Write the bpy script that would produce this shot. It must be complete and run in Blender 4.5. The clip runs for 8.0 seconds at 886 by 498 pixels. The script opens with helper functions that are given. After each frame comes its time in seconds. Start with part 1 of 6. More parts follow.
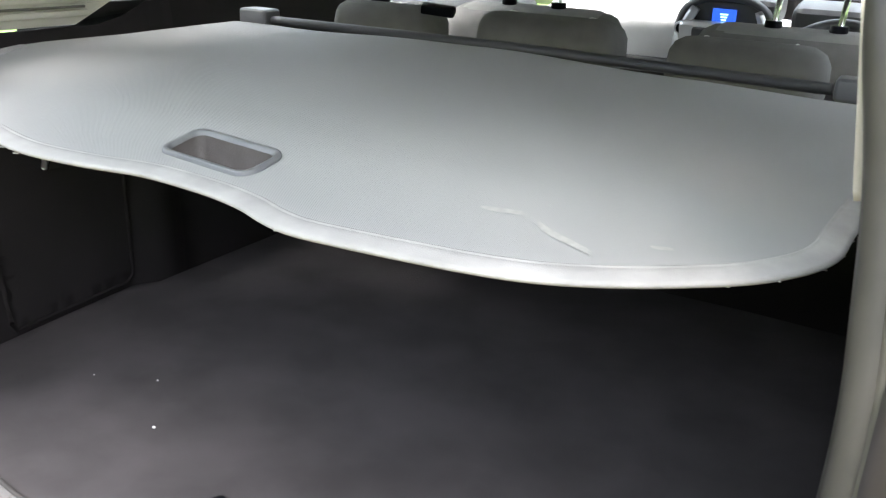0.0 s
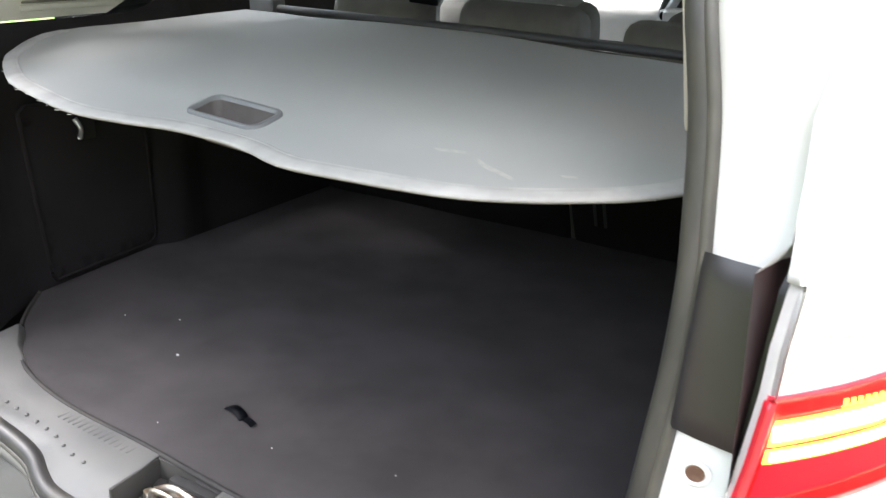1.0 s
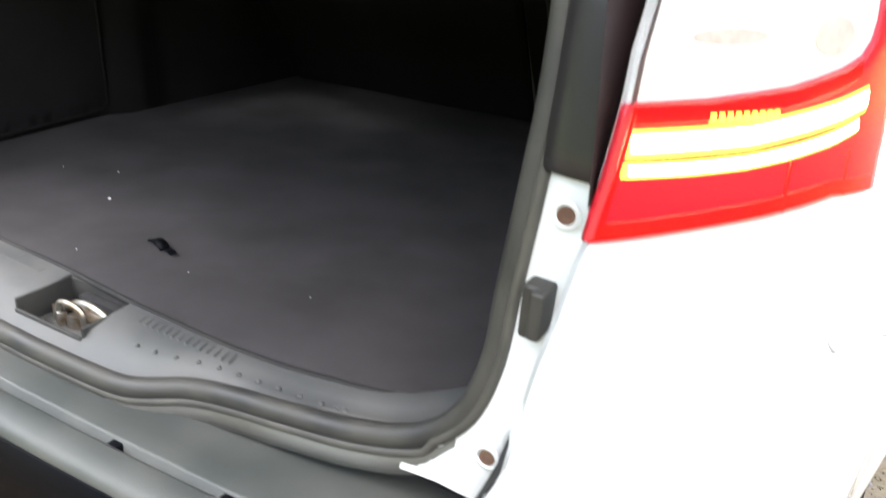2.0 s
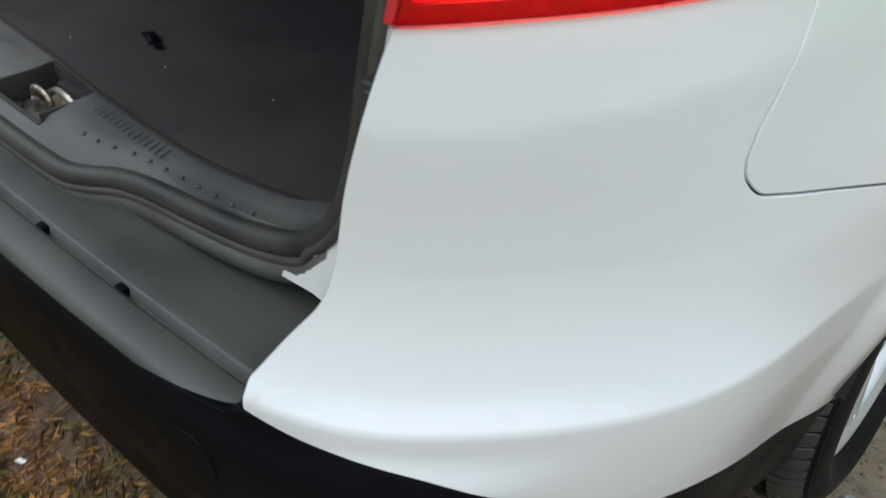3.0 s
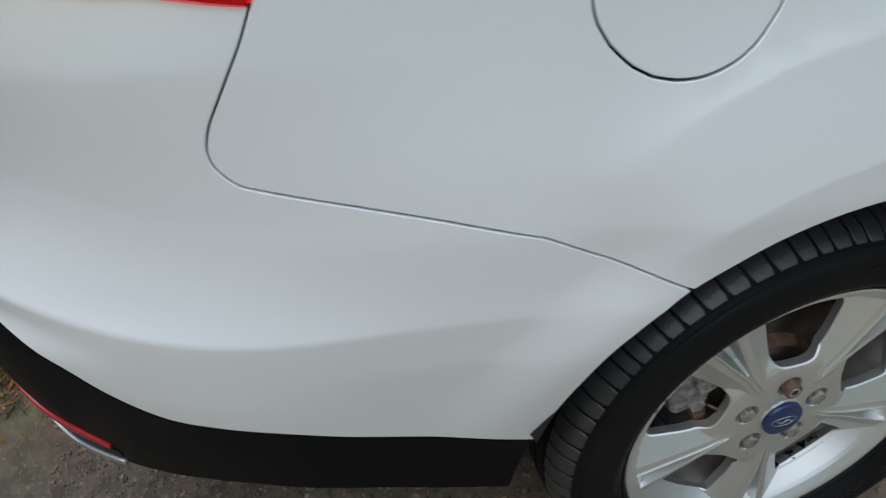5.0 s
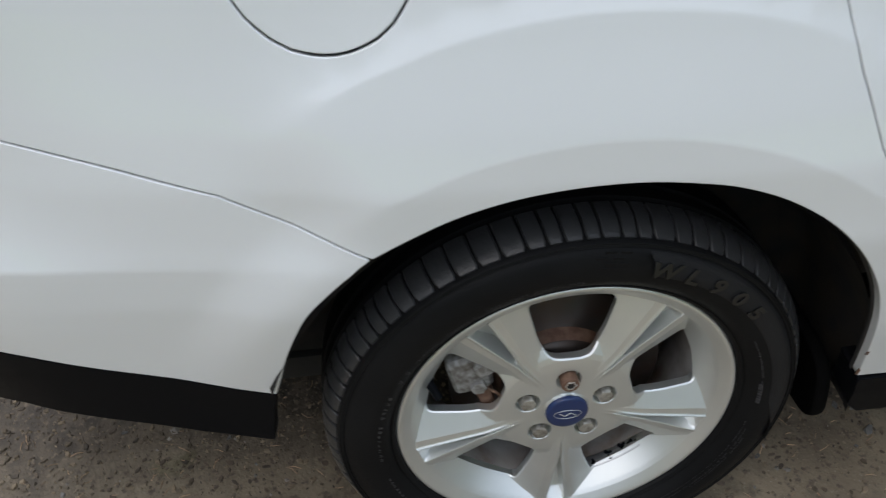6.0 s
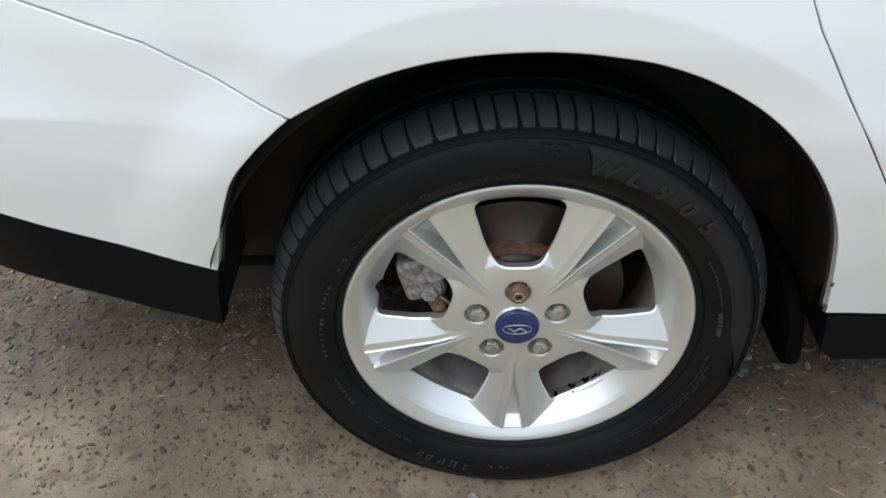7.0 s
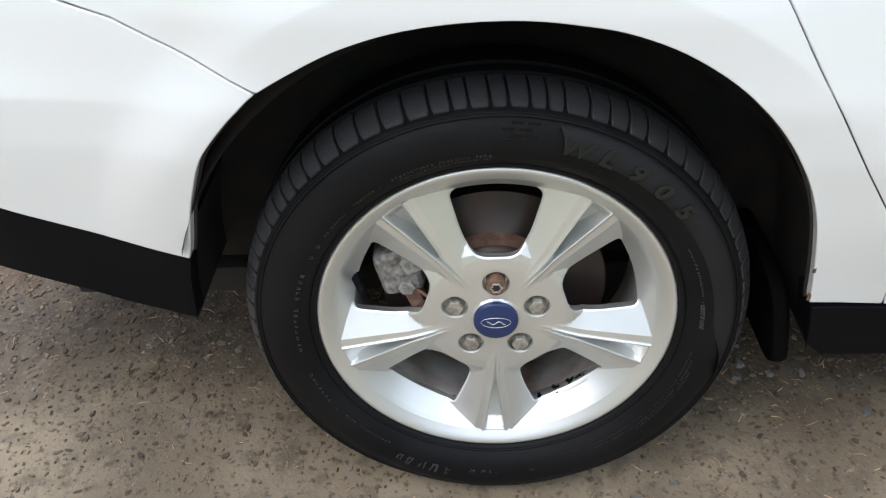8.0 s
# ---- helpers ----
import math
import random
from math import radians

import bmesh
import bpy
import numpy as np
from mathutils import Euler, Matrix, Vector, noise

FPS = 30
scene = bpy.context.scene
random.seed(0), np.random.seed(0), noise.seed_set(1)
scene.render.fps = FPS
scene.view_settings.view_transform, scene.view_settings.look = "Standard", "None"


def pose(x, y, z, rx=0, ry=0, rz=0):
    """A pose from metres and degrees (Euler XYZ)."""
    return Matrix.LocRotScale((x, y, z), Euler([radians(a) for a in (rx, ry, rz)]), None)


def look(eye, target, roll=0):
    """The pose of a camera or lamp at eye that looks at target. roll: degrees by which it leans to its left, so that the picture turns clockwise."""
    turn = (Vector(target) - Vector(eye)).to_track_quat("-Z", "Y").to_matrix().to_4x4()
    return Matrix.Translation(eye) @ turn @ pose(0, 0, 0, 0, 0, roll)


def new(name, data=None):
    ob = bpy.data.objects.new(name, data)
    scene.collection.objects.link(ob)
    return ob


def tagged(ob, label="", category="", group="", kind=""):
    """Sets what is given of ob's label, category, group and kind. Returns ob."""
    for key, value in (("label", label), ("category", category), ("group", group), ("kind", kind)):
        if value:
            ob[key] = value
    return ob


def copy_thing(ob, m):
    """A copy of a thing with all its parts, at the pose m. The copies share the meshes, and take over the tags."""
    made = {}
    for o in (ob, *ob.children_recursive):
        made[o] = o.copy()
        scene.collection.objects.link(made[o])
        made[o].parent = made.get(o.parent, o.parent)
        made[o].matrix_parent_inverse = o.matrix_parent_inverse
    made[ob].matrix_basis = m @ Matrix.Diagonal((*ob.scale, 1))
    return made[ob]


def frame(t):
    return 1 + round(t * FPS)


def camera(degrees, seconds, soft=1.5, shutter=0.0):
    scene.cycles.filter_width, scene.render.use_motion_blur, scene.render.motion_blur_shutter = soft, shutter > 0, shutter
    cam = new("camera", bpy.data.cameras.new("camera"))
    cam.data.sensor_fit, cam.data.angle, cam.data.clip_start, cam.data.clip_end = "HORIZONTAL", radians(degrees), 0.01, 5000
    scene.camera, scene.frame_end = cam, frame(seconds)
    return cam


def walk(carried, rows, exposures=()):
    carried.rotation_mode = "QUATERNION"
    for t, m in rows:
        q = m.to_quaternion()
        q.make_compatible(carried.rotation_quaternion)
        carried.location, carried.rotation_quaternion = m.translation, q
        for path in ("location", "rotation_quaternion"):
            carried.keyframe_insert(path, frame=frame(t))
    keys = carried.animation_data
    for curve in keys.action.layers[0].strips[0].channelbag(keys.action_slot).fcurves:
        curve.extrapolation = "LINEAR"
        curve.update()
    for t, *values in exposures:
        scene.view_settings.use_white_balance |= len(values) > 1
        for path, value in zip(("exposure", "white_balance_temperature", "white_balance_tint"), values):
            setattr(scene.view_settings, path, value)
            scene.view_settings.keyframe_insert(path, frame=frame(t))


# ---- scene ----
cam = camera(56.5, 8.0, 1.2, 0.3)
PATH = [
    (0, (0.546, -1.207, 1.295), (-0.34, 0.437, 0.579), 2.7),
    (0.5, (0.608, -1.274, 1.327), (-0.3, 0.354, 0.603), 2.4),
    (1, (0.685, -1.357, 1.309), (-0.219, 0.268, 0.574), 2.4),
    (1.5, (0.745, -1.357, 1.242), (-0.169, 0.245, 0.468), 2.3),
    (2, (0.811, -1.329, 1.136), (-0.095, 0.256, 0.318), 3.4),
    (2.2, (0.84, -1.301, 1.093), (-0.084, 0.256, 0.242), 3.6),
    (3.3, (1.038, -1.104, 1.089), (-0.099, -0.039, -0.165), 1.2),
    (3.5, (1.088, -1.087, 1.098), (-0.092, -0.084, -0.167), 1.2),
    (4, (1.195, -0.965, 1.137), (-0.113, -0.146, -0.135), 0.5),
    (4.2, (1.229, -0.883, 1.145), (-0.124, -0.149, -0.133), 0.3),
    (5.3, (1.402, -0.521, 1.187), (-0.057, -0.172, -0.136), 0.1),
    (5.5, (1.441, -0.455, 1.195), (-0.032, -0.154, -0.124), 0.0),
    (6, (1.487, -0.241, 1.18), (-0.001, -0.055, -0.143), -0.7),
    (6.5, (1.537, -0.116, 1.168), (0.034, -0.084, -0.15), -1.2),
    (7, (1.582, -0.073, 1.069), (0.063, -0.112, -0.231), -1.7),
    (7.5, (1.608, -0.055, 1.013), (0.048, -0.115, -0.237), -2.1),
    (8, (1.613, -0.032, 1.007), (0.025, -0.096, -0.208), -2.2),
]
EXPOSURE = [(0.0, 3.47, 6580, 15), (1.0, 3.18, 6580, 15), (1.5, 3.16, 6560, 14), (2.0, 2.9, 6500, 13), (2.2, 2.46, 6450, 12), (3.3, 0.97, 6190, 9), (4.2, 0.79, 6130, 9), (5.3, 0.76, 6200, 10), (6.5, 1.26, 6380, 13), (8.0, 1.80, 6400, 14)]
walk(cam, [(t, look(e, g, r)) for t, e, g, r in PATH], EXPOSURE)

# ---- light: an overcast sky ----
world = bpy.data.worlds.new("sky")
scene.world = world
world.use_nodes = True
wn = world.node_tree.nodes
sky = wn.new("ShaderNodeTexSky")
sky.sky_type, sky.sun_disc, sky.sun_elevation, sky.sun_rotation = "NISHITA", False, radians(55), radians(140)
sky.dust_density, sky.air_density, sky.ozone_density = 4.0, 1.0, 1.0
haze = wn.new("ShaderNodeMixRGB")
haze.inputs[0].default_value, haze.inputs[2].default_value = 0.7, (5.7, 6.4, 7.0, 1)
world.node_tree.links.new(sky.outputs[0], haze.inputs[1])
# overcast: the sky is brightest overhead
way, height, rise, veil = wn.new("ShaderNodeTexCoord"), wn.new("ShaderNodeSeparateXYZ"), wn.new("ShaderNodeMapRange"), wn.new("ShaderNodeVectorMath")
veil.operation = "MULTIPLY"
rise.inputs[3].default_value, rise.inputs[4].default_value = 0.70, 1.30
world.node_tree.links.new(way.outputs["Generated"], height.inputs[0])
world.node_tree.links.new(height.outputs[2], rise.inputs[0])
world.node_tree.links.new(haze.outputs[0], veil.inputs[0])
world.node_tree.links.new(rise.outputs[0], veil.inputs[1])
world.node_tree.links.new(veil.outputs[0], wn["Background"].inputs[0])
wn["Background"].inputs[1].default_value = 0.097
sun = new("sun", bpy.data.lights.new("sun", "SUN"))
sun.data.energy, sun.data.angle, sun.data.color = 1.15, radians(35), (1.0, 0.97, 0.93)
sun.matrix_world = look((-4.2, -2.4, 9), (0, 0, 0))


# ---- materials ----
def material(name, colour, rough=0.5, metal=0.0, spot=None, scale=8.0, grain=0.0, grain_scale=400.0, coat=0.0, spec=0.5,
             island=0.0, rough_var=0.0, detail=6.0):
    """A surface: its colour and a second one in blotches, a fine relief and uneven gloss."""
    m = bpy.data.materials.new(name)
    m.use_nodes = True
    t, b = m.node_tree, m.node_tree.nodes["Principled BSDF"]
    b.inputs["Base Color"].default_value = (*colour, 1)
    b.inputs["Roughness"].default_value, b.inputs["Metallic"].default_value = rough, metal
    b.inputs["Specular IOR Level"].default_value = spec
    b.inputs["Coat Weight"].default_value, b.inputs["Coat Roughness"].default_value = coat, 0.06
    co = t.nodes.new("ShaderNodeTexCoord")
    if spot or rough_var:
        n = t.nodes.new("ShaderNodeTexNoise")
        n.inputs["Scale"].default_value, n.inputs["Detail"].default_value = scale, detail
        t.links.new(co.outputs["Object"], n.inputs["Vector"])
        ramp = t.nodes.new("ShaderNodeMapRange")
        ramp.inputs[1].default_value, ramp.inputs[2].default_value = 0.36, 0.66
        t.links.new(n.outputs[0], ramp.inputs[0])
        if spot:
            mix = t.nodes.new("ShaderNodeMixRGB")
            mix.inputs[1].default_value, mix.inputs[2].default_value = (*colour, 1), (*spot, 1)
            t.links.new(ramp.outputs[0], mix.inputs[0])
            out = mix.outputs[0]
            if island:
                geo = t.nodes.new("ShaderNodeNewGeometry")
                hsv = t.nodes.new("ShaderNodeHueSaturation")
                mr = t.nodes.new("ShaderNodeMapRange")
                mr.inputs[3].default_value, mr.inputs[4].default_value = 1 - island, 1 + island
                t.links.new(geo.outputs["Random Per Island"], mr.inputs[0])
                t.links.new(mr.outputs[0], hsv.inputs["Value"])
                t.links.new(out, hsv.inputs["Color"])
                out = hsv.outputs[0]
            t.links.new(out, b.inputs["Base Color"])
        if rough_var:
            rr = t.nodes.new("ShaderNodeMapRange")
            rr.inputs[3].default_value, rr.inputs[4].default_value = rough - rough_var, rough + rough_var
            t.links.new(ramp.outputs[0], rr.inputs[0])
            t.links.new(rr.outputs[0], b.inputs["Roughness"])
    if grain:
        g = t.nodes.new("ShaderNodeTexNoise")
        g.inputs["Scale"].default_value, g.inputs["Detail"].default_value = grain_scale, 4
        t.links.new(co.outputs["Object"], g.inputs["Vector"])
        bump = t.nodes.new("ShaderNodeBump")
        bump.inputs["Strength"].default_value, bump.inputs["Distance"].default_value = grain, 0.002
        t.links.new(g.outputs[0], bump.inputs["Height"])
        t.links.new(bump.outputs[0], b.inputs["Normal"])
    return m


PAINT = material("white_paint", (0.755, 0.775, 0.79), 0.32, spot=(0.735, 0.755, 0.77), scale=2.5, coat=1.0, rough_var=0.03)
JAMB = material("jamb_paint", (0.74, 0.755, 0.75), 0.4, spot=(0.66, 0.66, 0.63), scale=9, coat=0.3)
BLACK = material("black_plastic", (0.0032, 0.0038, 0.0056), 0.40, spec=0.05, spot=(0.0050, 0.0054, 0.0066), scale=14, grain=0.25, grain_scale=900, rough_var=0.06)
SHELF = material("bumper_top_plastic", (0.052, 0.057, 0.054), 0.42, spec=0.42, spot=(0.078, 0.080, 0.074), scale=9, grain=0.3, grain_scale=700, rough_var=0.06)
SILLP = material("sill_plastic", (0.075, 0.077, 0.077), 0.5, spot=(0.105, 0.104, 0.10), scale=11, grain=0.35, grain_scale=800, rough_var=0.08)
FLANGE = material("dusty_flange", (0.13, 0.13, 0.122), 0.4, spot=(0.085, 0.080, 0.070), scale=10, coat=0.3)
RUBBER = material("seal_rubber", (0.026, 0.0255, 0.025), 0.5, spot=(0.05, 0.047, 0.041), scale=18, grain=0.06, grain_scale=900, rough_var=0.08)
LIP = material("seal_lip_rubber", (0.05, 0.048, 0.043), 0.5, spot=(0.075, 0.07, 0.06), scale=22, grain=0.06, grain_scale=900)
DARK = material("underbody_black", (0.012, 0.012, 0.013), 0.8, spot=(0.022, 0.02, 0.018), scale=12, grain=0.4, grain_scale=120)
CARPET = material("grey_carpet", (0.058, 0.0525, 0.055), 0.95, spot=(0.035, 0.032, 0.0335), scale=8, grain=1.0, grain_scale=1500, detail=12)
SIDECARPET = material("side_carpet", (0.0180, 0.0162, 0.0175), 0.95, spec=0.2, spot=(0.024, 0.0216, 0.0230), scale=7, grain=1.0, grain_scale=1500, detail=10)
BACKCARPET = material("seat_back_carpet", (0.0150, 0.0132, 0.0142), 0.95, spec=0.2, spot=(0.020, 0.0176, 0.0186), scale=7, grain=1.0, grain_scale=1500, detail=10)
TRIM = material("charcoal_trim", (0.035, 0.038, 0.04), 0.55, spot=(0.045, 0.047, 0.05), scale=12, grain=0.3, grain_scale=600)
BEIGE = material("beige_trim", (0.62, 0.59, 0.52), 0.7, spot=(0.57, 0.54, 0.47), scale=14, grain=0.3, grain_scale=900)
HEADLINE = material("headliner_cloth", (0.6, 0.58, 0.53), 0.95, spot=(0.55, 0.53, 0.48), scale=20, grain=0.5, grain_scale=1200)
SEAT = material("seat_cloth", (0.092, 0.092, 0.087), 0.85, spot=(0.112, 0.110, 0.104), scale=30, grain=0.6, grain_scale=1400)
SEATLIT = material("lit_seat_cloth", (0.17, 0.171, 0.166), 0.85, spot=(0.20, 0.197, 0.188), scale=30, grain=0.6, grain_scale=1400)
THREAD = material("pale_thread", (0.5, 0.49, 0.46), 0.8, spot=(0.42, 0.41, 0.38), scale=200)
SLOT = material("trim_slot", (0.16, 0.15, 0.13), 0.8, spot=(0.13, 0.12, 0.10), scale=30)
SCUFF = material("scuffed_cloth", (0.33, 0.325, 0.31), 0.8, spot=(0.28, 0.28, 0.27), scale=150)
PALE = material("pale_glare_and_paper", (0.62, 0.62, 0.60), 0.45, spot=(0.56, 0.56, 0.54), scale=8)
LAMPSIDE = material("lamp_side_plastic", (0.022, 0.012, 0.013), 0.5, spot=(0.03, 0.016, 0.016), scale=20)
BULB = material("bulb_seat", (0.62, 0.50, 0.46), 0.4, spot=(0.5, 0.38, 0.34), scale=90)
DASH = material("dash_plastic", (0.04, 0.042, 0.045), 0.5, spot=(0.055, 0.056, 0.058), scale=9, grain=0.3)
SILVER = material("silver_trim", (0.55, 0.56, 0.57), 0.32, metal=0.8, spot=(0.5, 0.5, 0.51), scale=12)
CHROME = material("chrome", (0.7, 0.71, 0.72), 0.14, metal=1.0, spot=(0.6, 0.6, 0.6), scale=15)
STEEL = material("worn_steel", (0.42, 0.4, 0.36), 0.4, metal=0.9, spot=(0.22, 0.15, 0.09), scale=60, grain=0.3)
ALLOY = material("alloy_silver", (0.735, 0.755, 0.745), 0.42, metal=0.80, spot=(0.68, 0.70, 0.69), scale=9, coat=0.25, detail=6, rough_var=0.03)
ALLOYDIRT = material("alloy_barrel", (0.56, 0.56, 0.55), 0.45, metal=0.3, spot=(0.17, 0.115, 0.08), scale=11, rough_var=0.08)
NUT = material("nut_grey", (0.56, 0.55, 0.51), 0.42, metal=0.7, spot=(0.28, 0.26, 0.23), scale=120, grain=0.3)
BAND = material("tyre_band", (0.0125, 0.0126, 0.0140), 0.52, spec=0.2, spot=(0.016, 0.016, 0.0175), scale=20)
FLAPBLACK = material("flap_rubber", (0.0028, 0.0028, 0.003), 0.9, spec=0.05, spot=(0.004, 0.004, 0.004), scale=20)
VOID = material("arch_black", (0.020, 0.0205, 0.022), 0.85, spec=0.15, spot=(0.034, 0.028, 0.024), scale=20, grain=0.3)
TYRE = material("tyre_rubber", (0.0062, 0.0064, 0.0070), 0.52, spec=0.11, spot=(0.0095, 0.0095, 0.010), scale=11, grain=0.2, grain_scale=350, rough_var=0.08)
# tread base colour is lightened to hold the sky's sheen on the blocks
TREAD = material("tread_rubber_sheen", (0.034, 0.0345, 0.037), 0.34, spec=0.48, spot=(0.039, 0.0388, 0.0385), scale=14, grain=0.25, grain_scale=250, rough_var=0.06)
PLATE = material("plate_plastic", (0.029, 0.0262, 0.029), 0.32, spec=0.55, spot=(0.022, 0.020, 0.021), scale=12)
LETTERDARK = material("raised_lettering", (0.005, 0.005, 0.0055), 0.30, spec=0.5, spot=(0.007, 0.007, 0.0075), scale=40, grain=0.1)
LETTER = material("raised_rubber", (0.050, 0.050, 0.053), 0.36, spot=(0.025, 0.025, 0.026), scale=30, grain=0.2)
RUST = material("rust", (0.11, 0.055, 0.035), 0.7, spot=(0.2, 0.12, 0.08), scale=70, grain=0.5, grain_scale=300)
DISC = material("brake_disc", (0.045, 0.040, 0.037), 0.42, metal=0.5, spot=(0.055, 0.036, 0.027), scale=25, rough_var=0.08)
CALIPER = material("cast_caliper", (0.36, 0.36, 0.35), 0.6, metal=0.2, spot=(0.12, 0.105, 0.09), scale=95, grain=0.6, grain_scale=200)
BLUE = material("blue_enamel", (0.009, 0.026, 0.100), 0.28, spot=(0.012, 0.030, 0.112), scale=40, coat=0.3)
REDREFLECT = material("red_reflector", (0.42, 0.006, 0.010), 0.25, spec=0.3, spot=(0.32, 0.005, 0.008), scale=120, coat=0.1)
COVER = material("cover_cloth", (0.25, 0.256, 0.253), 0.6, spec=0.35, spot=(0.275, 0.278, 0.272), scale=5, rough_var=0.05)
HEMCLOTH = material("hem_cloth", (0.36, 0.355, 0.345), 0.75, spec=0.2, spot=(0.29, 0.287, 0.28), scale=22, grain=0.2, grain_scale=900)
HANDLE = material("handle_plastic", (0.11, 0.115, 0.12), 0.42, spot=(0.14, 0.142, 0.145), scale=25, grain=0.2)
HANDLEIN = material("handle_inner", (0.085, 0.076, 0.070), 0.6, spot=(0.065, 0.056, 0.05), scale=30, grain=0.3)


def glass(name, colour, rough=0.0):
    m = bpy.data.materials.new(name)
    m.use_nodes = True
    b = m.node_tree.nodes["Principled BSDF"]
    b.inputs["Base Color"].default_value = (*colour, 1)
    b.inputs["Transmission Weight"].default_value, b.inputs["Roughness"].default_value, b.inputs["IOR"].default_value = 1.0, rough, 1.2
    return m


def glowing(name, colour, strength):
    m = bpy.data.materials.new(name)
    m.use_nodes = True
    b = m.node_tree.nodes["Principled BSDF"]
    b.inputs["Base Color"].default_value = (*colour, 1)
    b.inputs["Emission Color"].default_value, b.inputs["Emission Strength"].default_value = (*colour, 1), strength
    return m


GLASS = glass("window_glass", (0.93, 0.97, 0.95))
DIMGLASS = glass("light_stop_glass", (0.10, 0.12, 0.11))
REDLENS = glass("red_lens", (1.0, 0.13, 0.15), 0.10)
CLEARLENS = glass("clear_lens", (0.95, 0.95, 0.95), 0.06)
LAMPGLOW = glowing("tail_light_glow", (1.0, 0.27, 0.03), 3.2)
LAMPCORE = glowing("tail_light_core", (1.0, 0.72, 0.40), 9.0)
BOWL = material("lamp_reflector", (0.85, 0.84, 0.83), 0.35, metal=0.2, spot=(0.8, 0.79, 0.78), scale=60)
SCREEN = glowing("lit_screen", (0.015, 0.07, 0.42), 0.22)
SCREENTEXT = glowing("screen_text", (0.3, 0.6, 0.9), 0.35)

LAMPRED = glowing("lamp_red_moulding", (0.80, 0.022, 0.05), 0.17)
LAMPDARK = material("lamp_red_plastic", (0.55, 0.015, 0.03), 0.3, spot=(0.45, 0.012, 0.025), scale=120, coat=0.4)

# fine hatching on the tyre band
_t = BAND.node_tree
_co, _w, _b = _t.nodes.new("ShaderNodeTexCoord"), _t.nodes.new("ShaderNodeTexWave"), _t.nodes.new("ShaderNodeBump")
_w.bands_direction = "Z"
_w.inputs["Scale"].default_value, _w.inputs["Distortion"].default_value = 190, 0.0
_b.inputs["Strength"].default_value, _b.inputs["Distance"].default_value = 0.30, 0.0005
_t.links.new(_co.outputs["Object"], _w.inputs["Vector"])
_t.links.new(_w.outputs[0], _b.inputs["Height"])
_t.links.new(_b.outputs[0], _t.nodes["Principled BSDF"].inputs["Normal"])

# fine weave on the cover
_t = COVER.node_tree
_co = _t.nodes.new("ShaderNodeTexCoord")
_w = _t.nodes.new("ShaderNodeTexWave")
_w.bands_direction = "DIAGONAL"
_w.inputs["Scale"].default_value, _w.inputs["Distortion"].default_value = 330, 0.3
_t.links.new(_co.outputs["Object"], _w.inputs["Vector"])
_b = _t.nodes.new("ShaderNodeBump")
_b.inputs["Strength"].default_value, _b.inputs["Distance"].default_value = 0.22, 0.0006
_t.links.new(_w.outputs[0], _b.inputs["Height"])
_t.links.new(_b.outputs[0], _t.nodes["Principled BSDF"].inputs["Normal"])


# ---- building helpers ----
def mesh_object(name, verts, faces, mat, parent=None, label="", smooth=True, normals=None):
    me = bpy.data.meshes.new(name)
    me.from_pydata([tuple(v) for v in verts], [], [tuple(f) for f in faces])
    me.materials.append(mat)
    if smooth:
        me.polygons.foreach_set("use_smooth", [True] * len(me.polygons))
    if normals is not None:
        me.normals_split_custom_set_from_vertices([tuple(n) for n in normals])
    me.update()
    ob = new(name, me)
    if parent:
        ob.parent = parent
    if label:
        tagged(ob, label)
    return ob


def part(name, bm, mat, parent, label="", smooth=True, sharp=35):
    me = bpy.data.meshes.new(name)
    bm.normal_update()
    if smooth:
        for e in bm.edges:
            if len(e.link_faces) == 2 and e.calc_face_angle(0) > radians(sharp):
                e.smooth = False
        for f in bm.faces:
            f.smooth = True
    bm.to_mesh(me)
    bm.free()
    me.materials.append(mat)
    ob = new(name, me)
    if parent:
        ob.parent = parent
    if label:
        tagged(ob, label)
    return ob


def thing(name, label, category, at=(0, 0, 0), group="", kind=""):
    ob = new(name)
    ob.location = at
    return tagged(ob, label, category, group, kind)


def box(size, at=(0, 0, 0), bevel=0.004, segments=2, turn=(0, 0, 0), bm=None):
    """A box with rounded edges, alone or added to bm."""
    b = bmesh.new()
    bmesh.ops.create_cube(b, size=1.0)
    bmesh.ops.scale(b, vec=size, verts=b.verts)
    if bevel:
        bmesh.ops.bevel(b, geom=b.edges[:], offset=min(bevel, 0.45 * min(size)), segments=segments, profile=0.6, affect="EDGES")
    bmesh.ops.transform(b, matrix=pose(*at, *turn), verts=b.verts)
    return add_to(bm, b)


def cylinder(r, depth, at=(0, 0, 0), turn=(0, 0, 0), r2=None, seg=24, bevel=0.0, bm=None):
    b = bmesh.new()
    bmesh.ops.create_cone(b, cap_ends=True, segments=seg, radius1=r, radius2=r if r2 is None else r2, depth=depth)
    if bevel:
        rim = [e for e in b.edges if len(e.link_faces) == 2 and e.calc_face_angle(0) > 1.0]
        bmesh.ops.bevel(b, geom=rim, offset=bevel, segments=2, profile=0.6, affect="EDGES")
    bmesh.ops.transform(b, matrix=pose(*at, *turn), verts=b.verts)
    return add_to(bm, b)


def add_to(bm, b):
    if bm is None:
        return b
    me = bpy.data.meshes.new("joined")
    b.to_mesh(me)
    b.free()
    bm.from_mesh(me)
    bpy.data.meshes.remove(me)
    return bm


